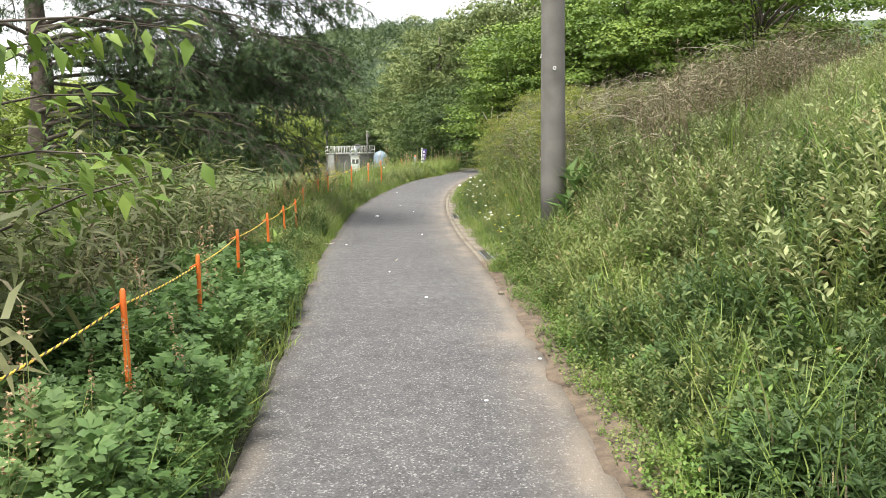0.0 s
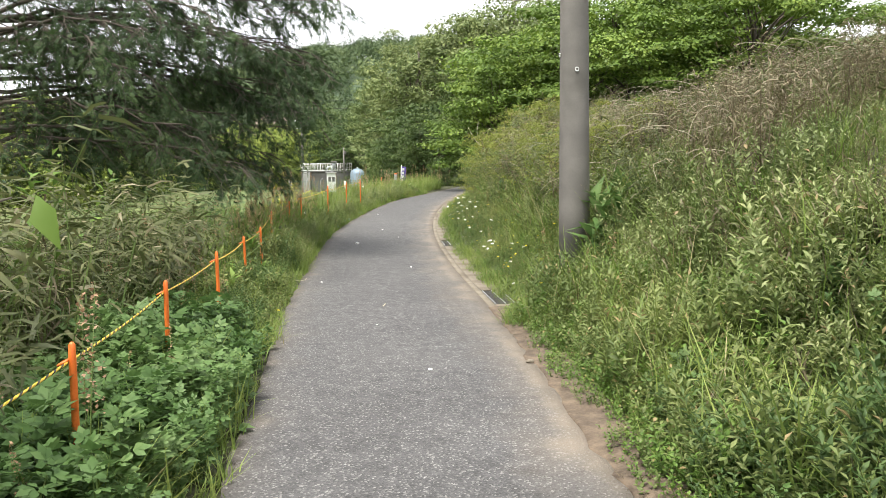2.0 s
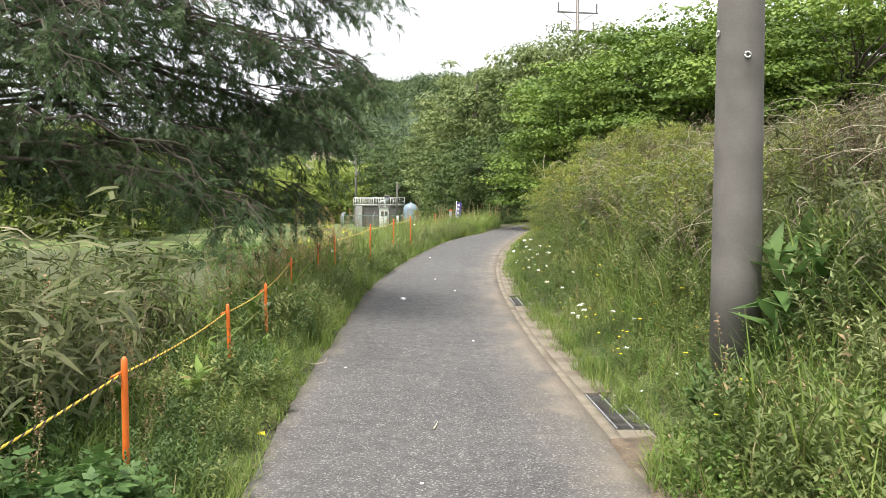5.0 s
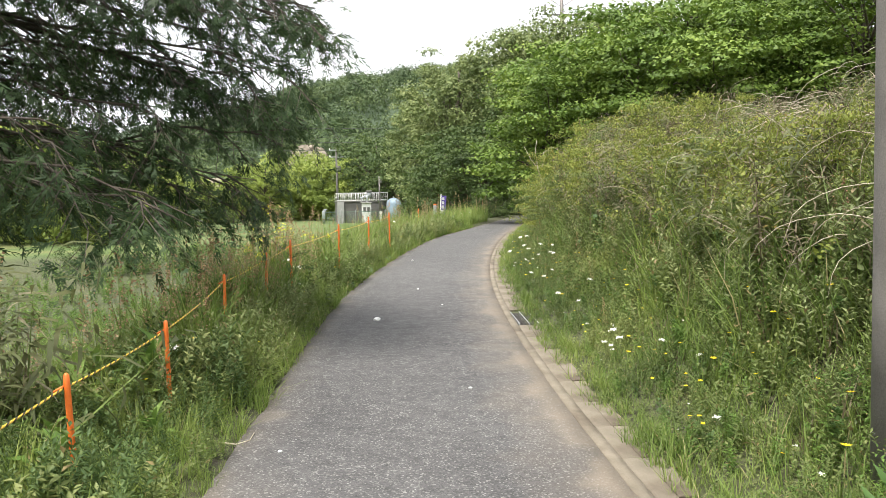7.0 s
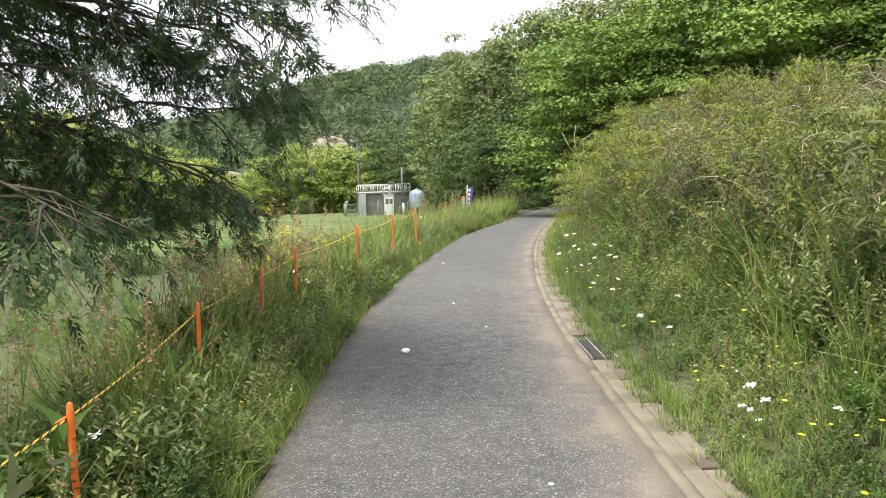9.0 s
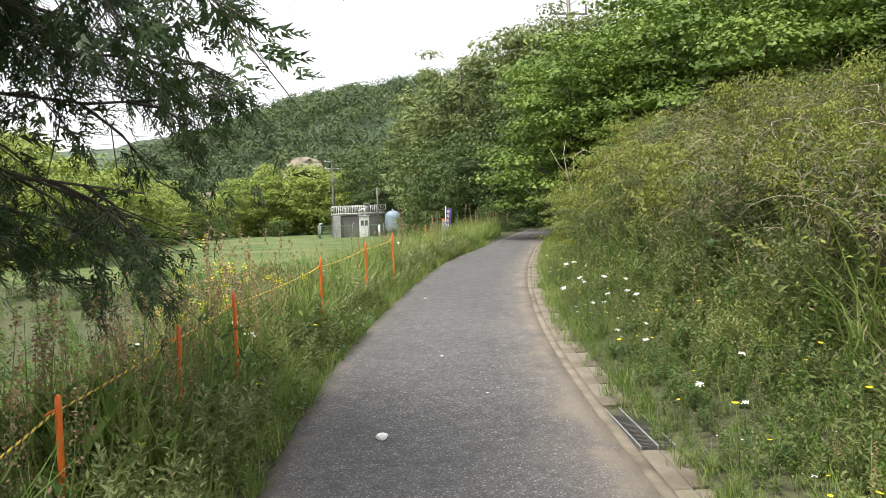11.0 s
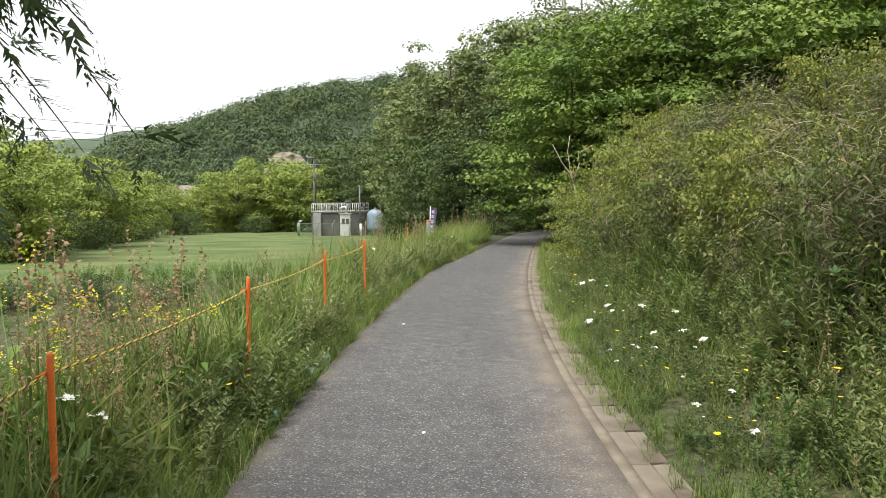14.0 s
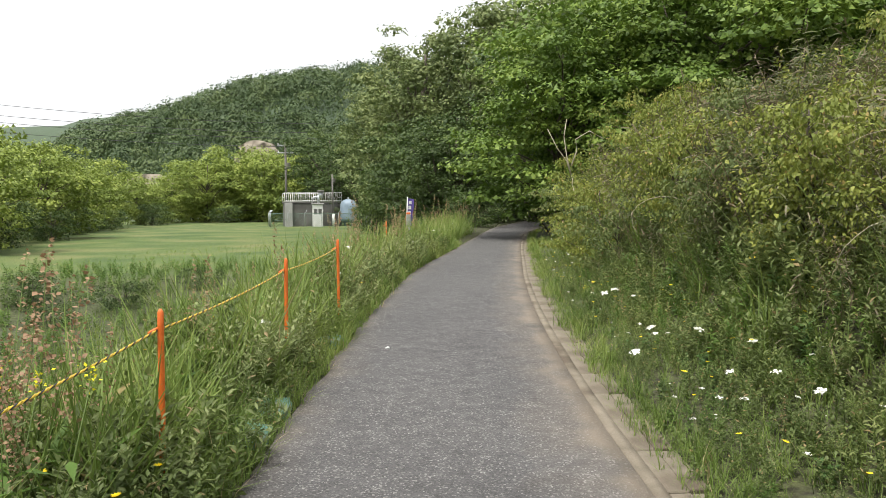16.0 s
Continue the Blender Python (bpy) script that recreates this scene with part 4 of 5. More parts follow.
def cypress_tree():
    """An old cypress: boughs that sweep out and droop, hung with flat feathery sprays."""
    x, y = -4.4, 15.6
    z = float(height(x, y))
    t = thing("cypress_tree", "old dark cypress with drooping feathery boughs over the rope", "tree", (x, y, z - 0.2))
    tube("trunk", limb_line((0, 0, 0), (0.3, 0.2, 10.5), 0, 9, 0.01), np.linspace(0.27, 0.05, 9), BARK, t, 10)
    # one spray: a flat frond of narrow scale-leaf twigs, hanging along +y
    fl = Heap([CYPRESS])
    lv = np.array([(-0.2, 0.1, 0), (0.2, 0.25, 0), (0, 1, -0.1)])
    lt = np.array([(0, 1, 2)])
    for q in np.linspace(0.06, 1, 9):
        for s in (-1, 1):
            a = s * (0.75 - 0.4 * q) + rng.normal(0, 0.22)
            V = lv * (0.33 * (1.15 - 0.6 * q) * rng.uniform(0.5, 1.25)) * (0.75, 1, 1) @ np.array([[math.cos(a), -math.sin(a), 0], [math.sin(a), math.cos(a), 0], [0, 0, 1]])
            fl.add(V + (0, q * 0.85, -0.22 * q * q + rng.normal(0, 0.05)), lt)
    FV, FT, FM = fl.arrays()
    leaf = Heap([CYPRESS])
    twigs = Heap([BARK])
    nb = 54
    for k in range(nb):
        # where the bough's tip hangs: low on the field side, higher towards the lane
        ex, ey = rng.uniform(-1.4, 1.5), rng.uniform(12.4, 17.8)
        if k % 2:
            ex = rng.uniform(0.2, 1.5)
        if ex > 0.4:
            ey = rng.uniform(14.9, 17.5)
        low = 1.6 + 1.3 * float(smooth(ex, 0.35, 1.4)) + 0.9 * float(smooth(ex, 1.3, 1.9))
        ez = low + (2.8 if k % 2 else 4.8) * ((k + 0.5) / nb) ** 1.3
        ex -= 0.2 * max(0, ez - 4.2)
        if k % 9 == 0:
            ex, ey, ez = -4.4 + rng.normal(0, 2.4), 15.6 + rng.normal(0, 2.4), rng.uniform(2.5, 7)
        end = np.array((ex - x, ey - y, ez - z + 0.2))
        ln = math.hypot(end[0], end[1])
        a = math.atan2(end[1], end[0])
        hh = min(max(end[2] + rng.uniform(-0.2, 0.7), 2.4), 9.8)
        n = 11
        q = np.linspace(0, 1, n)
        bend = rng.normal(0, 0.35)
        arch = rng.uniform(0.02, 0.09) * ln
        P = np.stack([end[0] * q - math.sin(a) * bend * np.sin(q * 3.1), end[1] * q + math.cos(a) * bend * np.sin(q * 3.1), hh + (end[2] - hh) * q ** 1.7 + arch * 4 * q * (1 - q)], 1)
        P[1:] += rng.normal(0, 0.05, (n - 1, 3))
        tube("bough", P, np.linspace(0.042, 0.005, n), BARK, t, 6)
        for j in range(11):
            u = 0.12 + 0.88 * (j + rng.uniform()) / 11
            c0 = np.array([np.interp(u, q, P[:, m]) for m in range(3)])
            sd = a + (1 if j % 2 else -1) * rng.uniform(0.35, 1.1)
            sl = rng.uniform(0.6, 1.5) * (1.15 - 0.65 * u)
            e0 = c0 + np.array((math.cos(sd) * sl, math.sin(sd) * sl, -sl * rng.uniform(0.15, 0.75)))
            B = np.stack([c0, c0 * 0.5 + e0 * 0.5 + (0, 0, 0.1 * sl), e0])
            twigs.add(*tube_arrays(B, [0.013, 0.008, 0.003], 4))
            for i in range(7):
                w = 0.15 + 0.85 * (i + rng.uniform()) / 7
                c = np.array([np.interp(w, (0, 0.5, 1), B[:, m]) for m in range(3)])
                side = sd + (1 if i % 2 else -1) * rng.uniform(0.2, 1.3)
                tl = rng.uniform(0.15, 0.45)
                e = c + np.array((math.cos(side) * tl, math.sin(side) * tl, -tl * rng.uniform(0.3, 1.5)))
                twigs.add(*tube_arrays(np.stack([c, e]), [0.005, 0.002], 3))
                m = 6
                at = c + (e - c) * rng.uniform(0.1, 1.1, m)[:, None] + rng.normal(0, 0.03, (m, 3))
                yaw = side - math.pi / 2 + rng.normal(0, 0.8, m)
                leaf.add(*spread(FV, FT, FM, at, turn_matrix(yaw, rng.normal(-0.6, 0.5, m), rng.normal(0, 0.7, m)), rng.uniform(0.13, 0.25, m)))
    for nm, h in (("twig", twigs), ("foliage", leaf)):
        ob = new(nm, h.mesh(nm))
        ob.parent = t


cypress_tree()


# ---------------------------------------------------------------- far woods on the hills (uncountable)
def far_woods():
    ll, lt = np.array([(-0.4, 0, 0), (0.4, 0, 0), (0, 0.9, -0.1)]), np.array([(0, 1, 2)])
    h = Heap([HILL])
    n = 1500
    s = rng.uniform(-0.55, 0.42, n)
    d = 165 + 108 * rng.uniform(0, 1, n) ** 0.85
    X, Y = s * d, d
    Z = height(X, Y)
    for x, y, z in zip(X, Y, Z):
        if (abs(x + 15) < 7 and y < 176) or (abs(x - 4) < 7 and 183 < y < 196):
            continue
        r = rng.uniform(2.6, 5.2)
        k = 330
        v = rng.normal(0, 1, (k, 3))
        v /= np.linalg.norm(v, axis=1)[:, None]
        v[:, 2] = np.abs(v[:, 2]) * 1.15 - 0.1
        yaw = np.arctan2(-v[:, 0], v[:, 1])
        bump = 0.9 + 0.16 * np.sin(yaw * 5 + x)[:, None] * np.cos(v[:, 2:3] * 7 + y) + rng.normal(0, 0.06, (k, 1))
        h.add(*spread(ll, lt, 0, v * r * bump + (x, y, z + r * 0.2), turn_matrix(yaw + rng.normal(0, 0.4, k), np.arcsin(np.clip(v[:, 2], -1, 1)) - math.pi / 2 + rng.normal(0, 0.3, k), rng.normal(0, 0.3, k)), r * rng.uniform(0.10, 0.19, k)))
    tagged(new("hill_woods", h.mesh("hill_woods")), "dense mixed green woodland covering the hills", "woodland", kind="stuff")


far_woods()


def cliff(x, y, w, hgt, lift):
    """A bare scarp: a rough rock face leaning against the hill."""
    V, T = [], []
    nx, nz = 26, 12
    for j in range(nz + 1):
        for i in range(nx + 1):
            u, v = i / nx - 0.5, j / nz
            edge = 1 - 0.2 * v - 0.3 * noise.noise((u * 4 + x, v * 2, 1))
            px, py = x + u * w * edge, y + v * hgt * 0.55 + 1.2 * noise.noise((u * 7 + x, v * 5, 3))
            V.append((px, py, float(height(x, y)) + lift + v * hgt * (1 - 0.5 * (2 * u) ** 2 * 0.6)))
    m = nx + 1
    for j in range(nz):
        for i in range(nx):
            k = j * m + i
            T += [(k, k + 1, k + m + 1), (k, k + m + 1, k + m)]
    ob = new("cliff_face", mesh_from("cliff_face", V, T, [ROCK]))
    return tagged(ob, "bare sandy cliff face on the wooded hillside", "cliff", "bare cliffs")


cliff(-15.5, 168, 12, 4.5, 4.0)
cliff(4, 190, 10, 5, 6.0)


# ---------------------------------------------------------------- plants of verge and bank
def stem_plant(leafV, leafT, n, h, size, spread_r, tilt, stem_r=0.004, lean=0.15, droop=0.0, top_small=0.5, stems=1):
    """A herb: upright stems set with leaves all the way up. Materials: 0 leaf, 1 stem."""
    P = Heap([None, None])
    for s in range(stems):
        a0, off = rng.uniform(0, 6.28), rng.normal(0, spread_r, 2) if stems > 1 else np.zeros(2)
        hh = h * rng.uniform(0.75, 1.1)
        tip = np.array((off[0] + math.cos(a0) * lean * hh, off[1] + math.sin(a0) * lean * hh, hh))
        base = np.array((off[0] * 0.5, off[1] * 0.5, 0))
        mid = (base + tip) / 2 + (0, 0, 0.05 * hh)
        w = np.array((math.cos(a0 + 1.57), math.sin(a0 + 1.57), 0)) * stem_r
        P.add(np.stack([base - w, base + w, mid - w, mid + w, tip]), np.array([(0, 1, 3), (0, 3, 2), (2, 3, 4)]), 1)
        q = np.linspace(0.12, 1, n)
        at = np.where(q[:, None] < 0.5, base + (mid - base) * q[:, None] * 2, mid + (tip - mid) * (q[:, None] * 2 - 1))
        yaw = a0 + np.arange(n) * 2.4 + rng.normal(0, 0.3, n)
        sz = size * (1 - (1 - top_small) * q) * rng.uniform(0.75, 1.2, n)
        R = turn_matrix(yaw, tilt + 0.5 * q - droop + rng.normal(0, 0.25, n), rng.normal(0, 0.3, n))
        P.add(*spread(leafV, leafT, 0, at, R, sz))
    return P.arrays()


def tuft(n, h, w, lean, r=0.05):
    P = Heap([None])
    for _ in range(n):
        V, T = blade(h * rng.uniform(0.5, 1.1), w * rng.uniform(0.7, 1.3), lean * rng.uniform(0.3, 1.5) * h, 2)
        R = turn_matrix(np.array([rng.uniform(0, 6.28)]), np.array([rng.normal(0, 0.12)]), np.zeros(1))
        P.add(*spread(V, T, 0, np.array([[rng.normal(0, r), rng.normal(0, r), -0.02]]), R, np.ones(1)))
    return P.arrays()


def seed_spike(h, n, w):
    """Sorrel: a bare stalk with a long loose head of tiny seeds."""
    P = Heap([None, None])
    V, T = tube_arrays([(0, 0, 0), (0.01, 0, h * 0.5), (0.03, 0, h)], [0.004, 0.003, 0.001], 3)
    P.add(V, T, 1)
    lv, lt = oval_leaf(0.8, 0.1)
    q = rng.uniform(0.45, 1, n)
    rr = w * (1.1 - q) * 1.6
    a = rng.uniform(0, 6.28, n)
    at = np.stack([np.cos(a) * rr * rng.uniform(0.1, 1, n) + 0.03 * q, np.sin(a) * rr * rng.uniform(0.1, 1, n), h * q], 1)
    P.add(*spread(lv, lt, 0, at, turn_matrix(a, rng.normal(0.3, 0.6, n), rng.normal(0, 0.6, n)), rng.uniform(0.012, 0.022, n)))
    return P.arrays()


def daisy(h, r, petals, flat=0.15):
    P = Heap([None, None])
    V, T = tube_arrays([(0, 0, 0), (0.01, 0.01, h * 0.6), (0.02, 0.0, h)], [0.003, 0.002, 0.002], 3)
    P.add(V, T, 1)
    lv, lt = oval_leaf(0.5, -0.1)
    a = np.arange(petals) * 6.283 / petals
    P.add(*spread(lv, lt, 0, np.tile((0.02, 0, h), (petals, 1)), turn_matrix(a, np.full(petals, flat), np.zeros(petals)), np.full(petals, r)))
    return P.arrays()


def umbel(h, heads, r):
    """A flat head of many small flowers over a leafy stalk."""
    P = Heap([None, None])
    V, T = tube_arrays([(0, 0, 0), (0.01, 0.01, h)], [0.004, 0.002], 3)
    P.add(V, T, 1)
    lv, lt = oval_leaf(0.8, 0.0)
    at = np.stack([rng.normal(0, r, heads), rng.normal(0, r, heads), h + rng.normal(0, r * 0.25, heads)], 1)
    P.add(*spread(lv, lt, 0, at, turn_matrix(rng.uniform(0, 6.28, heads), rng.normal(0, 0.4, heads), rng.normal(0, 0.4, heads)), rng.uniform(0.015, 0.03, heads)))
    return P.arrays()


def mustard(h):
    P = Heap([None, None, None])
    lv, lt = oval_leaf(0.8, 0.0)
    bl, bt = oval_leaf(0.35, 0.3)
    for _ in range(4):
        tip = np.array((rng.normal(0, 0.16), rng.normal(0, 0.16), h * rng.uniform(0.75, 1.05)))
        V, T = tube_arrays(np.stack([np.zeros(3), tip * (0.6, 0.6, 0.55), tip]), [0.006, 0.004, 0.002], 3)
        P.add(V, T, 1)
        n = 22
        P.add(*spread(lv, lt, 0, tip + rng.normal(0, 1, (n, 3)) * (0.022, 0.022, 0.03), turn_matrix(rng.uniform(0, 6.28, n), rng.normal(0.2, 0.5, n), rng.normal(0, 0.5, n)), rng.uniform(0.012, 0.022, n)))
        k = 5
        q = rng.uniform(0.15, 0.7, k)[:, None]
        P.add(*spread(bl, bt, 2, tip * q, turn_matrix(rng.uniform(0, 6.28, k), rng.normal(0.1, 0.3, k), np.zeros(k)), rng.uniform(0.10, 0.2, k)))
    return P.arrays()


def sow(name, label, category, kinds, mats, X, Y, size, tilt=0.12, lift=0.0, jitter=0.3, trodden=True):
    """Scatter plants at given plan places, on the ground, into one uncountable mass."""
    H = Heap(mats)
    pick = rng.integers(0, len(kinds), len(X))
    Z = height(X, Y) + lift
    # plants at the very edge are trodden and small
    out = np.maximum(left_x(Y) - X, X - right_x(Y) - GUTTER)
    size = np.broadcast_to(size, (len(X),)) * rng.uniform(1 - jitter, 1 + jitter, len(X))
    if trodden:
        size = size * np.where(X < left_x(Y), (0.68 + 0.32 * smooth(out, 0, 0.5)) * (1 - 0.35 * smooth(out, 1.1, 1.7) * smooth(Y, 13, 16)) * (1 - 0.3 * smooth(Y, 7.8, 9) * smooth(-Y, -14, -12) * smooth(-out, -1.5, -1.1)), np.where(Y < 9.8, 0.5 + 0.5 * smooth(out, -0.3, 0.4), 0.40 + 0.60 * smooth(out, 0.15, 1.5)))
    # growth on the near crest of the bank is low
    size = size * (1 - 0.42 * smooth(X - right_x(Y) - GUTTER, 1.3, 2.4) * smooth(-Y, -21.5, -19))
    size = size * (0.78 + 0.44 * smooth(wobble(X, Y, 2.3, 1.0) + 0.6 * wobble(X, Y, 5.1, 4.0), -0.7, 0.8))
    for k, (V, T, M) in enumerate(kinds):
        s = pick == k
        n = int(s.sum())
        if n:
            R = turn_matrix(rng.uniform(0, 6.28, n), rng.normal(0, tilt, n), rng.normal(0, tilt, n))
            H.add(*spread(V, T, M, np.stack([X[s], Y[s], Z[s]], 1), R, size[s]))
    return tagged(new(name, H.mesh(name)), label, category, kind="stuff")


def beside(n, y0, y1, d0, d1, side, power=1.0, clump=0.0):
    """Places beside the lane: y along it, d out from its left edge (side -1) or from the gutter (side 1)."""
    Y = rng.uniform(y0, y1, int(n * 1.0))
    D = d0 + (d1 - d0) * rng.uniform(0, 1, len(Y)) ** power
    if clump:
        keep = np.array([noise.noise((y * 0.9 + side * 30, d * 1.1, clump)) for y, d in zip(Y, D)]) > rng.uniform(-0.5, 0.35, len(Y))
        Y, D = Y[keep], D[keep]
    X = left_x(Y) - D if side < 0 else right_x(Y) + GUTTER + D - 0.17 * (1 - smooth(Y, 9.0, 10.0))
    return X, Y


LB, OV, ST = lobed_leaf(), oval_leaf(0.42, 0.2), strap_leaf(0.09, 0.5)
NARROW = oval_leaf(0.26, 0.15)
mug = [stem_plant(*LB, 14, 0.36, 0.15, 0.05, 0.15, stems=2, droop=0.1, top_small=0.6) for _ in range(5)]
feather = [stem_plant(*small_leaf(0.34, 0.15), 24, 0.40, 0.085, 0.08, 0.3, stems=3, top_small=0.55, lean=0.3) for _ in range(5)]
clover = [stem_plant(*small_leaf(0.7, 0.1), 10, 0.24, 0.05, 0.07, 0.2, stems=3, lean=0.4, top_small=0.8) for _ in range(5)]
weed = [stem_plant(*small_leaf(0.45, 0.2), 17, 0.40, 0.10, 0.06, 0.25, stems=3) for _ in range(5)]
shoot = [stem_plant(*small_leaf(0.45, 0.2), 22, 0.75, 0.08, 0.12, 0.2, stems=3, lean=0.35) for _ in range(4)]
drybamboo = [stem_plant(*strap_leaf(0.11, 0.4), 26, 1.2, 0.13, 0.16, 0.3, stems=5, stem_r=0.004, lean=0.12, droop=0.6, top_small=0.9) for _ in range(4)]
tufts = [tuft(12, 0.34, 0.010, 0.6) for _ in range(5)]
tall = [tuft(11, 0.62, 0.011, 0.45, 0.07) for _ in range(4)]
broad = [tuft(12, 0.55, 0.022, 0.7, 0.06) for _ in range(3)]
arch = [tuft(26, 0.75, 0.011, 0.65, 0.06) for _ in range(3)]
sasa = [stem_plant(*strap_leaf(0.15, 0.45), 20, 1.25, 0.21, 0.15, 0.35, stems=3, stem_r=0.005, lean=0.25, droop=0.5, top_small=0.8) for _ in range(5)]
drystalk = [stem_plant(*strap_leaf(0.09, 0.6), 12, 1.0, 0.22, 0.12, 0.3, stems=4, stem_r=0.004, lean=0.3, droop=0.9, top_small=0.8) for _ in range(4)]
spike = [seed_spike(0.85, 90, 0.06) for _ in range(4)]
yellow = [daisy(0.32, 0.022, 9), daisy(0.24, 0.020, 9)]
white = [daisy(0.34, 0.016, 8), umbel(0.40, 16, 0.018), daisy(0.28, 0.014, 8)]
puff = [umbel(0.3, 40, 0.011)]
must = [mustard(0.95) for _ in range(3)]
dock = [stem_plant(*oval_leaf(0.36, 0.4), 9, 0.28, 0.26, 0.04, 0.5, stems=2, top_small=0.7) for _ in range(3)]

# left verge
sow("mugwort", "thick fresh green mugwort crowding the lane's edge", "weeds", mug, [MUGWORT, STEM], *beside(1080, -1.5, 8.7, 0.06, 1.3, -1), 0.95)
sow("verge_grass", "long mixed grass along the verge", "grass", tufts, [GRASS], *beside(5800, -1, 36, 0.02, 1.6, -1, 0.9), 0.95)
sow("tall_verge_grass", "tall green grass on the field side of the verge", "grass", tall, [GRASS], *beside(2100, 14, 42, 0.4, 1.6, -1), 1.05)
sow("rope_grass", "rank green grass under the rope", "grass", tall, [GRASS], *beside(800, 9.2, 15.5, 0.7, 2.2, -1), 0.75)
sow("verge_weeds", "small leafy weeds among the verge grass", "weeds", weed, [BANK_LEAF, STEM], *beside(2500, 8.5, 34, 0.03, 1.7, -1, clump=3.0), 0.95)
sow("edge_grass", "short light grass on the asphalt edge", "grass", tufts, [GRASS], *beside(1500, 8.5, 34, -0.02, 0.4, -1), 0.75)
sow("dock_leaves", "broad dock leaves low in the verge", "weeds", dock, [HERB, STEM], *beside(90, 9, 24, 0.4, 1.5, -1), 1.0)
sow("feathery_weeds", "feathery grey-green weeds along the rope", "weeds", feather, [PALE_HERB, STEM], *beside(1750, 13.5, 32, 0.12, 1.6, -1, clump=5.0), 0.95)
sow("rope_herbs", "deep green feathery weeds under the rope", "weeds", feather, [DEEP_HERB, STEM], *beside(550, 8.7, 13.8, 0.12, 1.6, -1, clump=5.0), 0.95)
sow("sorrel", "reddish-brown sorrel gone to seed in the verge", "weeds", spike, [SORREL, STEM], *beside(520, 9, 46, 0.5, 1.9, -1, clump=9.0), 1.0)
sow("rope_sorrel", "loose stand of seeding sorrel along the rope", "weeds", spike, [SORREL, STEM], *beside(110, 13.5, 20, 0.45, 1.3, -1), 1.0)
sow("sorrel_clumps", "stand of tall russet sorrel by the rope", "weeds", spike, [SORREL, STEM], *beside(60, 17.5, 21, 1.1, 1.8, -1), 1.25)
sow("near_sorrel", "brown sorrel heads above the mugwort", "weeds", spike, [SORREL, STEM], *beside(26, 1.5, 9, 0.3, 1.1, -1), 0.8)
sow("mustard_plants", "yellow-flowered wild mustard by the rope", "flowers", must, [BLOSSOM, STEM, HERB], *beside(10, 16.8, 19.2, 0.45, 1.1, -1), 0.95)
sow("yellow_flowers", "small yellow daisies in the verge grass", "flowers", yellow, [PETAL_Y, STEM], *beside(110, 13, 32, 0.15, 1.3, -1), 0.95, trodden=False)
sow("white_flowers", "small white flowers in the verge grass", "flowers", white, [PETAL_W, STEM], *beside(110, 13, 38, 0.4, 1.6, -1), 0.95, trodden=False)
sow("bamboo_grass", "dull bamboo grass thicket behind the rope", "thicket", sasa, [SASA, STEM], *beside(1250, -2, 12.6, 1.2, 4.4, -1), 1.0, 0.25)
sow("dry_stalks", "dead straw-coloured stalks in the thicket", "thicket", drystalk, [DRY, DRY], *beside(300, -2, 13.0, 1.35, 3.8, -1), 0.85, 0.3)
sow("thicket_shoots", "fresh leafy shoots in the thicket", "thicket", shoot, [HERB, STEM], *beside(420, 0, 9, 1.7, 4.2, -1, clump=7.0), 1.8)
sow("meadow_grass", "rough pale grass below the verge", "grass", tall, [GRASS], *beside(1800, 12, 36, 2.2, 8, -1), 0.7)
sow("meadow_straw", "patches of dead grass on the low ground", "grass", tall, [DRY], *beside(900, 13, 30, 2.4, 7, -1, clump=2.2), 0.6)
sow("ditch_weeds", "dark weeds on the ditch bank below the field", "weeds", weed, [HERB, STEM], *beside(2400, 20, 42, 1.9, 14, -1, clump=1.3), 1.15)
sow("field_tufts", "scattered coarse tufts on the mown field", "grass", tufts, [GRASS], *beside(800, 36, 60, 1.5, 16, -1), 0.7)

# right verge and bank
sow("bank_grass", "fresh grass along the gutter and bank foot", "grass", tufts, [GRASS], *beside(4700, 2.5, 38, -0.02, 1.7, 1, 0.9), 0.85)
sow("gutter_grass", "tufts of grass leaning over the gutter", "grass", tufts, [GRASS], *beside(2300, 8.8, 44, -0.17, 0.1, 1, 0.7, clump=2.0), 1.05)
sow("soil_litter", "dead grass and litter on the washed soil", "grass", tufts, [DRY], *beside(420, -1, 9.8, -0.18, 0.2, 1), 0.35, 0.6)
sow("soil_sprouts", "low sprouts on the washed soil", "weeds", clover, [HERB, STEM], *beside(900, -1, 9.8, -0.12, 0.2, 1, 0.6), 0.8)
sow("low_clover", "low round-leaved clover on the verge", "weeds", clover, [BANK_LEAF, STEM], *beside(2600, 3, 30, -0.08, 1.5, 1), 1.0)
sow("bank_herbs", "dense feathery green weeds at the bank's foot", "weeds", feather, [BANK_LEAF, STEM], *beside(1350, 3.5, 26, 0.1, 1.5, 1), 1.0)
sow("bank_pale_herbs", "pale grey-green feathery weeds covering the slope", "weeds", feather, [PALE_HERB, STEM], *beside(2100, 3.5, 15, 1.1, 4.6, 1), 1.05)
sow("slope_herbs", "feathery green weeds among the thicket", "weeds", feather, [BANK_LEAF, STEM], *beside(700, 15, 30, 1.2, 3.6, 1), 1.0)
sow("bank_leaves", "broad-leaved weeds on the bank", "weeds", weed, [HERB, STEM], *beside(1800, 3, 28, 0.06, 2.4, 1, clump=4.0), 0.8)
sow("bank_seed_grass", "thin pale grass standing among the bank weeds", "grass", tall, [GRASS], *beside(1500, -1, 15, 0.3, 3.6, 1), 0.95)
sow("bank_dead_grass", "straw-coloured dead grass on the bank", "grass", tufts, [DRY], *beside(500, -1, 15, 0.4, 4, 1), 1.1)
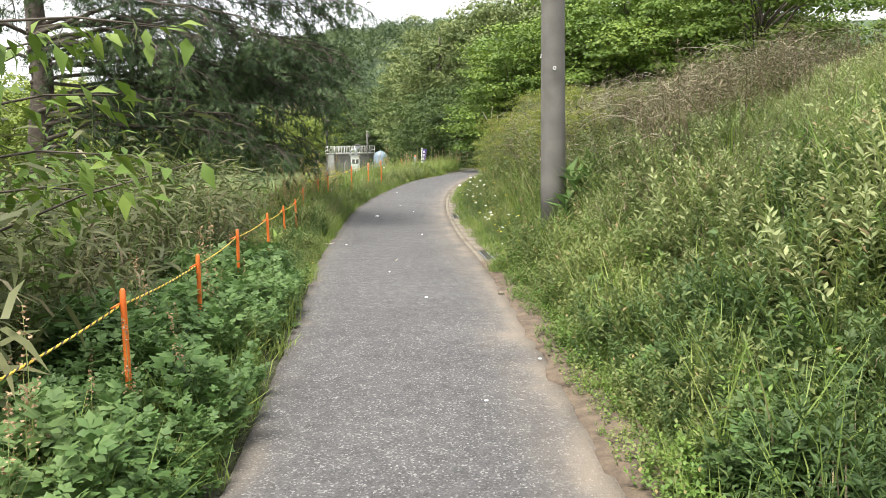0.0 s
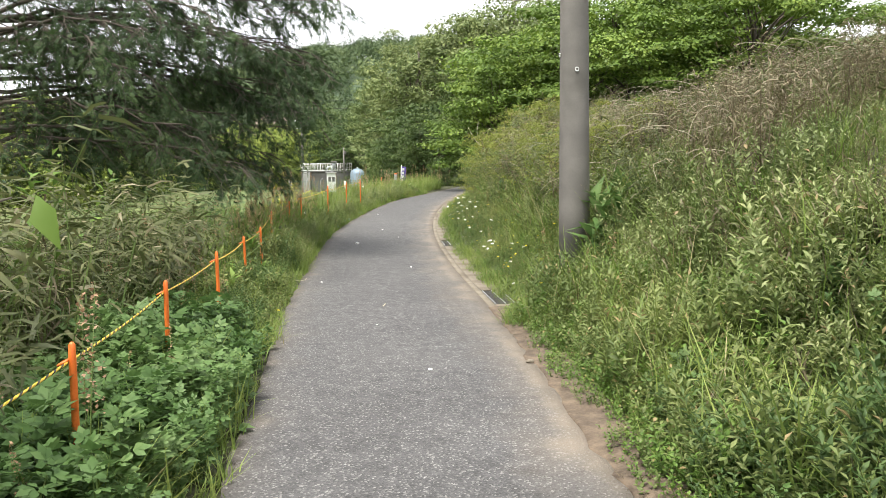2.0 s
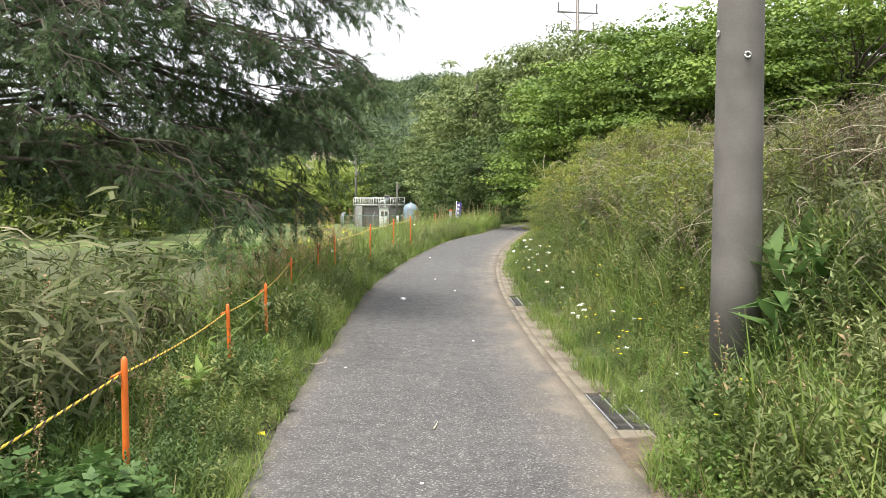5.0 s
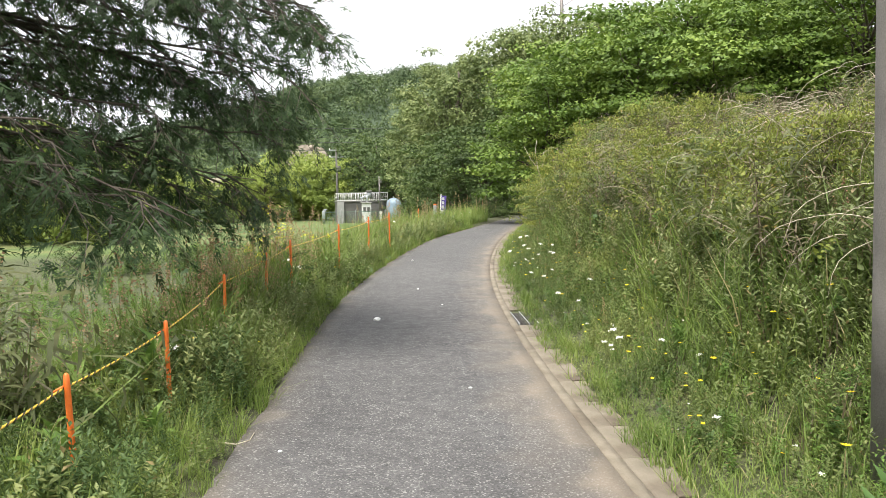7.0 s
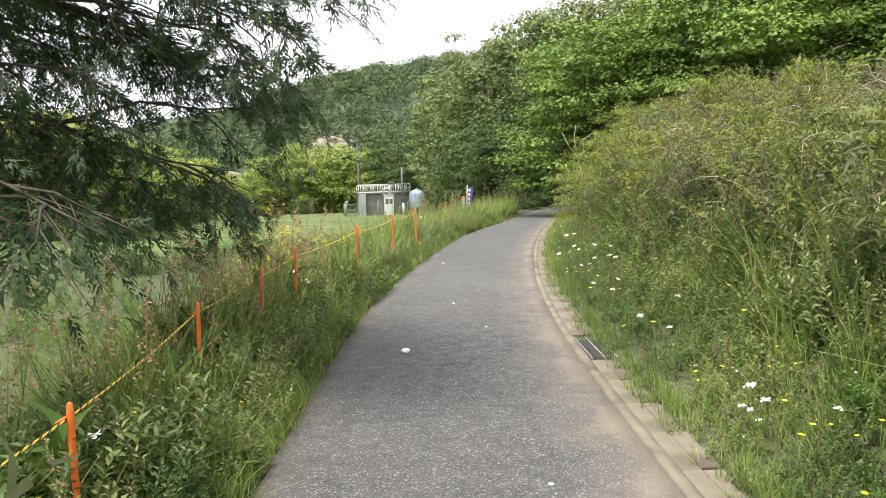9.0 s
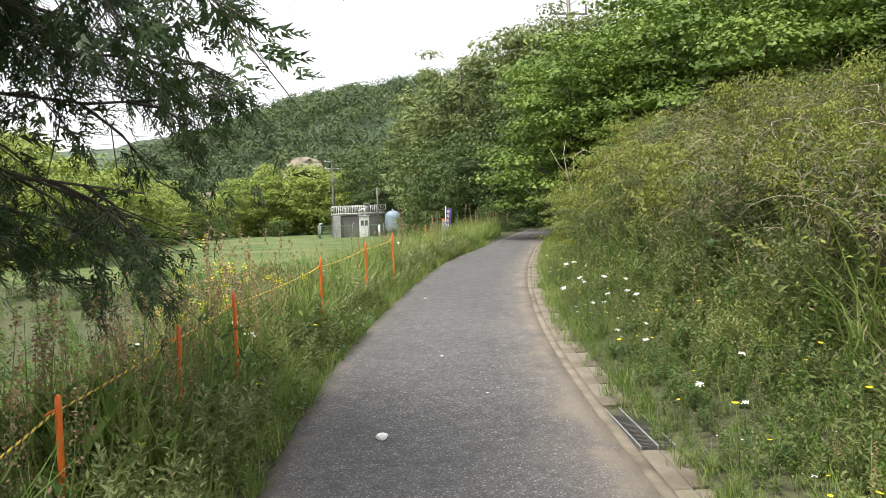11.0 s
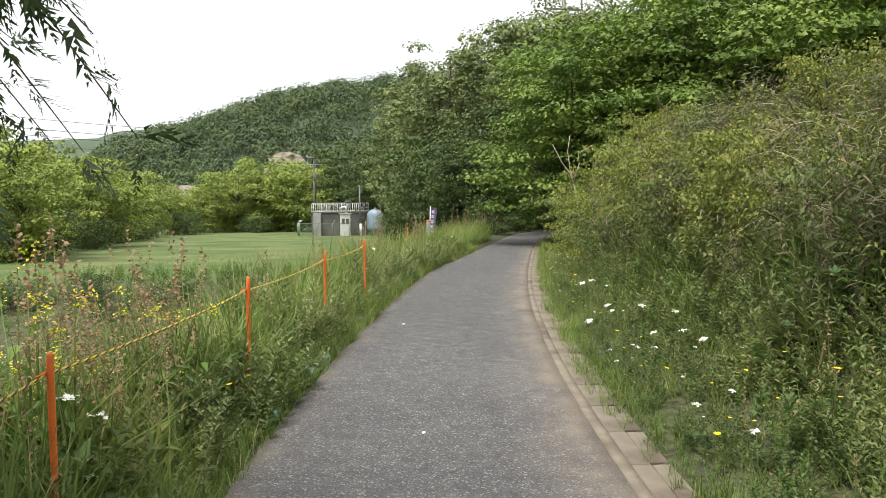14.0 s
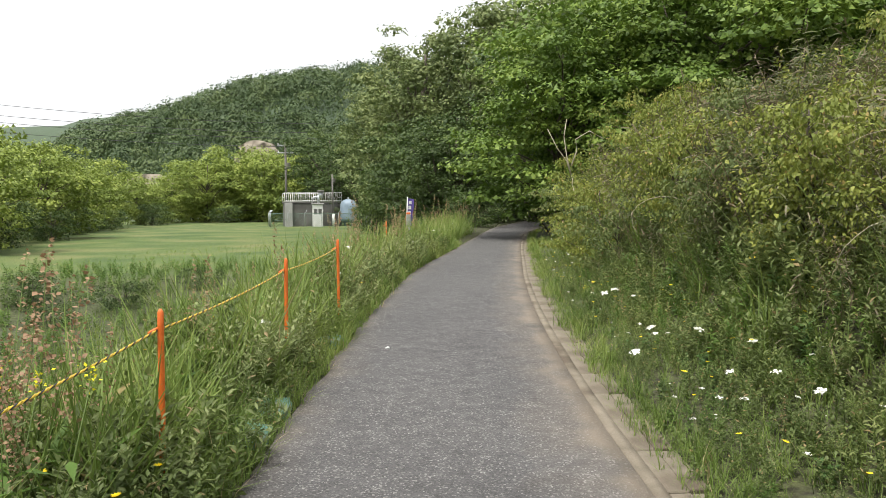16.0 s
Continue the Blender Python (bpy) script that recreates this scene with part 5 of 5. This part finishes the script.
sow("bank_mugwort", "cut-leaved mugwort on the bank", "weeds", mug, [MUGWORT, STEM], *beside(520, 0, 24, 0.2, 2.6, 1, clump=8.0), 0.75)
sow("near_bank_mugwort", "deep green mugwort at the foot of the bank", "weeds", mug, [DEEP_HERB, STEM], *beside(420, 0.5, 6.5, 0.15, 1.7, 1), 0.7)
sow("near_bank_herbs", "deep green feathery weeds on the near slope", "weeds", feather, [DEEP_HERB, STEM], *beside(1200, -1, 5.2, 0.1, 3.4, 1), 0.95)
sow("bank_straw", "dry stalks among the bank weeds", "weeds", drystalk, [DRY, DRY], *beside(750, 0, 32, 1.0, 5, 1), 0.5, 0.35)
sow("bank_dandelions", "yellow dandelion flowers on the verge", "flowers", yellow, [PETAL_Y, STEM], *beside(200, 9, 32, 0.1, 1.3, 1), 0.85, trodden=False)
sow("bank_white_flowers", "white flower heads on the verge", "flowers", white, [PETAL_W, STEM], *beside(260, 10, 36, 0.05, 1.1, 1, clump=1.7), 0.48, trodden=False)
sow("dandelion_clocks", "pale dandelion seed heads on the verge", "flowers", puff, [PETAL_W, STEM], *beside(24, 10, 24, 0.1, 0.8, 1), 0.9, trodden=False)
sow("bank_sorrel", "sorrel heads on the verge", "weeds", spike, [SORREL, STEM], *beside(110, 8, 28, 0.3, 1.6, 1, clump=3.3), 0.8)
sow("bank_thicket", "tangled dull thicket on the upper bank", "thicket", sasa, [SASA, STEM], *beside(1500, 9.2, 34, 1.35, 4.6, 1), 0.66, 0.35)
sow("bank_shrubs", "yellow-green shrubby growth on the bank", "thicket", shoot, [SHRUB, STEM], *beside(1700, 11.2, 33, 1.45, 3.4, 1, clump=6.0), 1.0, 0.4)
sow("dead_thicket", "bleached dead growth on top of the bank", "thicket", drystalk, [DRY, DRY], *beside(750, 6, 34, 1.9, 5.0, 1, clump=5.5), 0.9, 0.5)
sow("standing_dry_thicket", "upright dead bamboo grass behind the pole", "thicket", drybamboo, [DRY, DRY], *beside(330, 7.5, 12.6, 1.9, 4.2, 1), 0.9, 0.14)
sow("upper_herbs", "pale green weeds covering the upper bank", "weeds", feather, [PALE_HERB, STEM], *beside(700, 1, 15, 3.0, 6.5, 1), 1.0)
sow("dark_thicket", "dull green bamboo grass behind the pole", "thicket", sasa, [SASA, STEM], *beside(240, 7.5, 14, 2.2, 4.6, 1), 0.85, 0.2)
sow("dry_stems", "brown dead stems standing in the thicket wall", "thicket", drybamboo, [DRY, DRY], *beside(230, 12, 31, 1.15, 3.0, 1), 0.8, 0.3)
sow("arching_grass", "clumps of long arching grass at the thicket's foot", "grass", arch, [GRASS], *beside(60, 12, 28, 0.9, 1.6, 1), 1.0)
foot_a, foot_r = rng.uniform(0, 6.28, 26), rng.uniform(0.2, 0.6, 26)
sow("pole_weeds", "leafy weeds crowding the foot of the pole", "weeds", shoot, [HERB, STEM], 3.76 + np.cos(foot_a) * foot_r, 10.66 + np.sin(foot_a) * foot_r, 0.85)
sow("pole_docks", "broad dark leaves beside the pole's foot", "weeds", dock, [MUGWORT, STEM], 3.76 + np.cos(foot_a[:9]) * 0.5, 10.5 - np.abs(np.sin(foot_a[:9])) * 0.4, 1.5)
sow("upper_grass", "tall grass on the upper bank", "grass", tall, [GRASS], *beside(1200, -1, 12, 2.4, 7, 1), 0.75)


# ---------------------------------------------------------------- vines, bare branch, sandbags, litter
def vines(name, label, n, y0, y1, d0, d1, ln):
    """Bleached bare vines looping through the thicket."""
    H = Heap([DRY_VINE])
    X, Y = beside(n, y0, y1, d0, d1, 1)
    for x, y in zip(X, Y):
        z = float(height(x, y))
        p, a = np.array((x, y, z + rng.uniform(0.2, 0.6))), rng.uniform(0, 6.28)
        el, pts = rng.uniform(0.2, 1.2), []
        for _ in range(9):
            pts.append(p.copy())
            a += rng.normal(0, 0.45)
            el -= rng.uniform(0.05, 0.38)
            p = p + np.array((math.cos(a) * math.cos(el), math.sin(a) * math.cos(el), math.sin(el))) * ln * rng.uniform(0.08, 0.15)
        H.add(*tube_arrays(pts, np.linspace(0.0042, 0.0015, 9), 4))
    tagged(new(name, H.mesh(name)), label, "vines", kind="stuff")


vines("bleached_vines", "bare bleached vines tangled over the thicket", 420, 8.8, 31, 1.3, 4.5, 1.0)


def forked_branch():
    x, y = 8.55, 30.9
    z = float(height(x, y))
    t = thing("bare_branch", "bare pale forked branch sticking out of the shrubs", "branch", (x, y, z))
    top = 2.55 - z
    tube("stem", [(0.15, 0, 0), (0.12, 0, top * 0.6), (0, 0, top)], [0.024, 0.02, 0.016], DRY_VINE, t, 6)
    for pts in (((0, 0, 0), (-0.1, 0, 0.3), (-0.3, 0, 0.55), (-0.5, 0.05, 0.95)), ((0, 0, 0), (-0.1, 0, 0.4), (-0.16, 0, 0.8), (-0.1, 0, 1.15)), ((0, 0, 0.2), (0.12, 0, 0.5), (0.1, 0, 0.75), (0.4, 0, 0.92), (0.75, 0, 0.75))):
        tube("fork", [(a, b, top + c) for a, b, c in pts], np.linspace(0.015, 0.006, len(pts)), DRY_VINE, t, 5)


forked_branch()


def sandbag(x, y, s, turn):
    bm = bmesh.new()
    bmesh.ops.create_icosphere(bm, subdivisions=3, radius=1)
    for v in bm.verts:
        c = v.co
        q = 0.2 * noise.noise(c * 1.6 + Vector((x, y, 0))) + 0.05 * noise.noise(c * 5 + Vector((x, y, 3)))
        c.x, c.y, c.z = (math.copysign(abs(c.x) ** 0.7, c.x) * 0.17 * (1 + q), math.copysign(abs(c.y) ** 0.75, c.y) * 0.27 * (1 + q), math.copysign(abs(c.z) ** 0.8, c.z) * 0.075 * (1 + 2.2 * q))
    t = thing("sandbag", "slumped green cloth sandbag lying along the asphalt edge", "sandbag", (x, y, float(height(x, y)) + 0.005), "sandbags", turn=turn)
    part("bag", bm, BAG, t, shade=True).scale = (s, s, s)
    tube("tied_neck", [(0, 0.25 * s, 0.02), (0.01, 0.31 * s, 0.05), (0.0, 0.35 * s, 0.04)], [0.05, 0.018, 0.035], BAG, t, 8)


for y, s, a in ((19.5, 0.95, -12), (20.62, 1.0, -16), (21.15, 1.0, -8), (23.2, 0.85, -20)):
    sandbag(float(left_x(y)) - 0.17, y, s * 0.85, a)


def pebble(x, y, r, mat=WHITE, label="small pale stone lying on the lane"):
    bm = bmesh.new()
    bmesh.ops.create_icosphere(bm, subdivisions=2, radius=r)
    for v in bm.verts:
        v.co *= 1 + 0.35 * noise.noise(v.co / r * 1.3 + Vector((x * 7, y * 7, 0)))
        v.co.z *= 0.55
    u = (x - float(left_x(y))) / float(right_x(y) - left_x(y))
    t = thing("pebble", label, "stone", (x, y, float(road_z(y)) - 0.03 * u + r * 0.35), "loose stones", turn=random.uniform(0, 360))
    part("stone", bm, mat, t, shade=False)


pebble(1.95, 16.68, 0.045)
for x, y, r in ((2.11, 7.62, 0.03), (1.33, 7.58, 0.016), (2.36, 13.55, 0.016), (0.93, 12.3, 0.014), (0.02, 7.0, 0.03), (1.7, 5.2, 0.014), (1.1, 4.4, 0.012), (2.8, 19.0, 0.014), (3.3, 22.9, 0.02), (1.2, 9.3, 0.012), (2.9, 17.6, 0.012)):
    pebble(x, y, r, SLAB if r > 0.02 else WHITE)


def litter(name, label, pts, r, mat=DRY_VINE):
    t = thing(name, label, "twig", (0, 0, 0))
    tube("stick", [(x, y, float(road_z(y)) - 0.012 + z) for x, y, z in pts], np.linspace(r, r * 0.5, len(pts)), mat, t, 5)


litter("straw", "curved pale straw lying on the asphalt edge", ((0.56, 12.55, 0.02), (0.66, 12.5, 0.015), (0.74, 12.56, 0.015), (0.76, 12.7, 0.02)), 0.006)
litter("twig", "short pale twig lying on the lane", ((1.42, 10.3, 0.004), (1.45, 10.38, 0.004), (1.47, 10.46, 0.006)), 0.006)
litter("fallen_stick", "dead stick on the soil strip", ((2.3, 6.95, 0.03), (2.42, 6.9, 0.05), (2.6, 6.95, 0.06)), 0.008, BARK)
litter("dead_stem", "dead stick by the soil strip", ((1.85, 4.15, 0.03), (2.0, 4.1, 0.05), (2.2, 4.25, 0.06)), 0.007, BARK)
leafbm = bmesh.new()
fv = [leafbm.verts.new(v) for v in ((0, -0.05, 0.004), (0.03, 0, 0.012), (0, 0.05, 0.006), (-0.03, 0, 0.012), (0, 0, 0.0))]
for a, c in ((0, 1), (1, 2), (2, 3), (3, 0)):
    leafbm.faces.new((fv[a], fv[c], fv[4]))
fallen = thing("fallen_leaf", "yellow fallen leaf on the asphalt edge", "leaf", (0.31, 10.3, float(road_z(10.3)) + 0.004), turn=40)
part("blade", leafbm, PETAL_Y, fallen)


def sapling(x, y, h, label, mat=MAPLE, leaf=0.13, count=420):
    """A young broadleaf: thin stems with large soft leaves."""
    z = float(height(x, y))
    t = thing("sapling", label, "sapling", (x, y, z - 0.05), "saplings in the thicket")
    tube("stem", limb_line((0, 0, 0), (0.25, -0.2, h * 0.9), 0, 6, 0.04), np.linspace(0.022, 0.006, 6), BARK, t, 6)
    H = Heap([mat])
    lv, lt = oval_leaf(0.45, 0.25)
    for k in range(16):
        q = 0.45 + 0.55 * k / 16
        a = k * 2.4
        c = np.array((0.25 * q, -0.2 * q, h * q * 0.9))
        e = c + np.array((math.cos(a), math.sin(a), rng.uniform(-0.1, 0.5))) * h * rng.uniform(0.2, 0.42)
        tube("twig", np.stack([c, (c + e) / 2 + (0, 0, 0.04), e]), [0.008, 0.006, 0.003], BARK, t, 4)
        m = count // 16
        at = c + (e - c) * rng.uniform(0.3, 1.05, (m, 1)) + rng.normal(0, 0.05, (m, 3))
        H.add(*spread(lv, lt, 0, at, turn_matrix(a - 1.57 + rng.normal(0, 0.9, m), rng.normal(-0.5, 0.4, m), rng.normal(0, 0.4, m)), leaf * rng.uniform(0.6, 1.25, m)))
    ob = new("foliage", H.mesh("foliage"))
    ob.parent = t


sapling(-1.75, 4.6, 2.75, "fresh green sapling arching over the thicket", leaf=0.14)
sapling(-2.7, 7.8, 2.3, "leafy green sapling in the bamboo grass", HERB, 0.11, 600)
sapling(-3.3, 6.4, 2.5, "leafy green sapling in the bamboo grass", HERB, 0.11, 600)
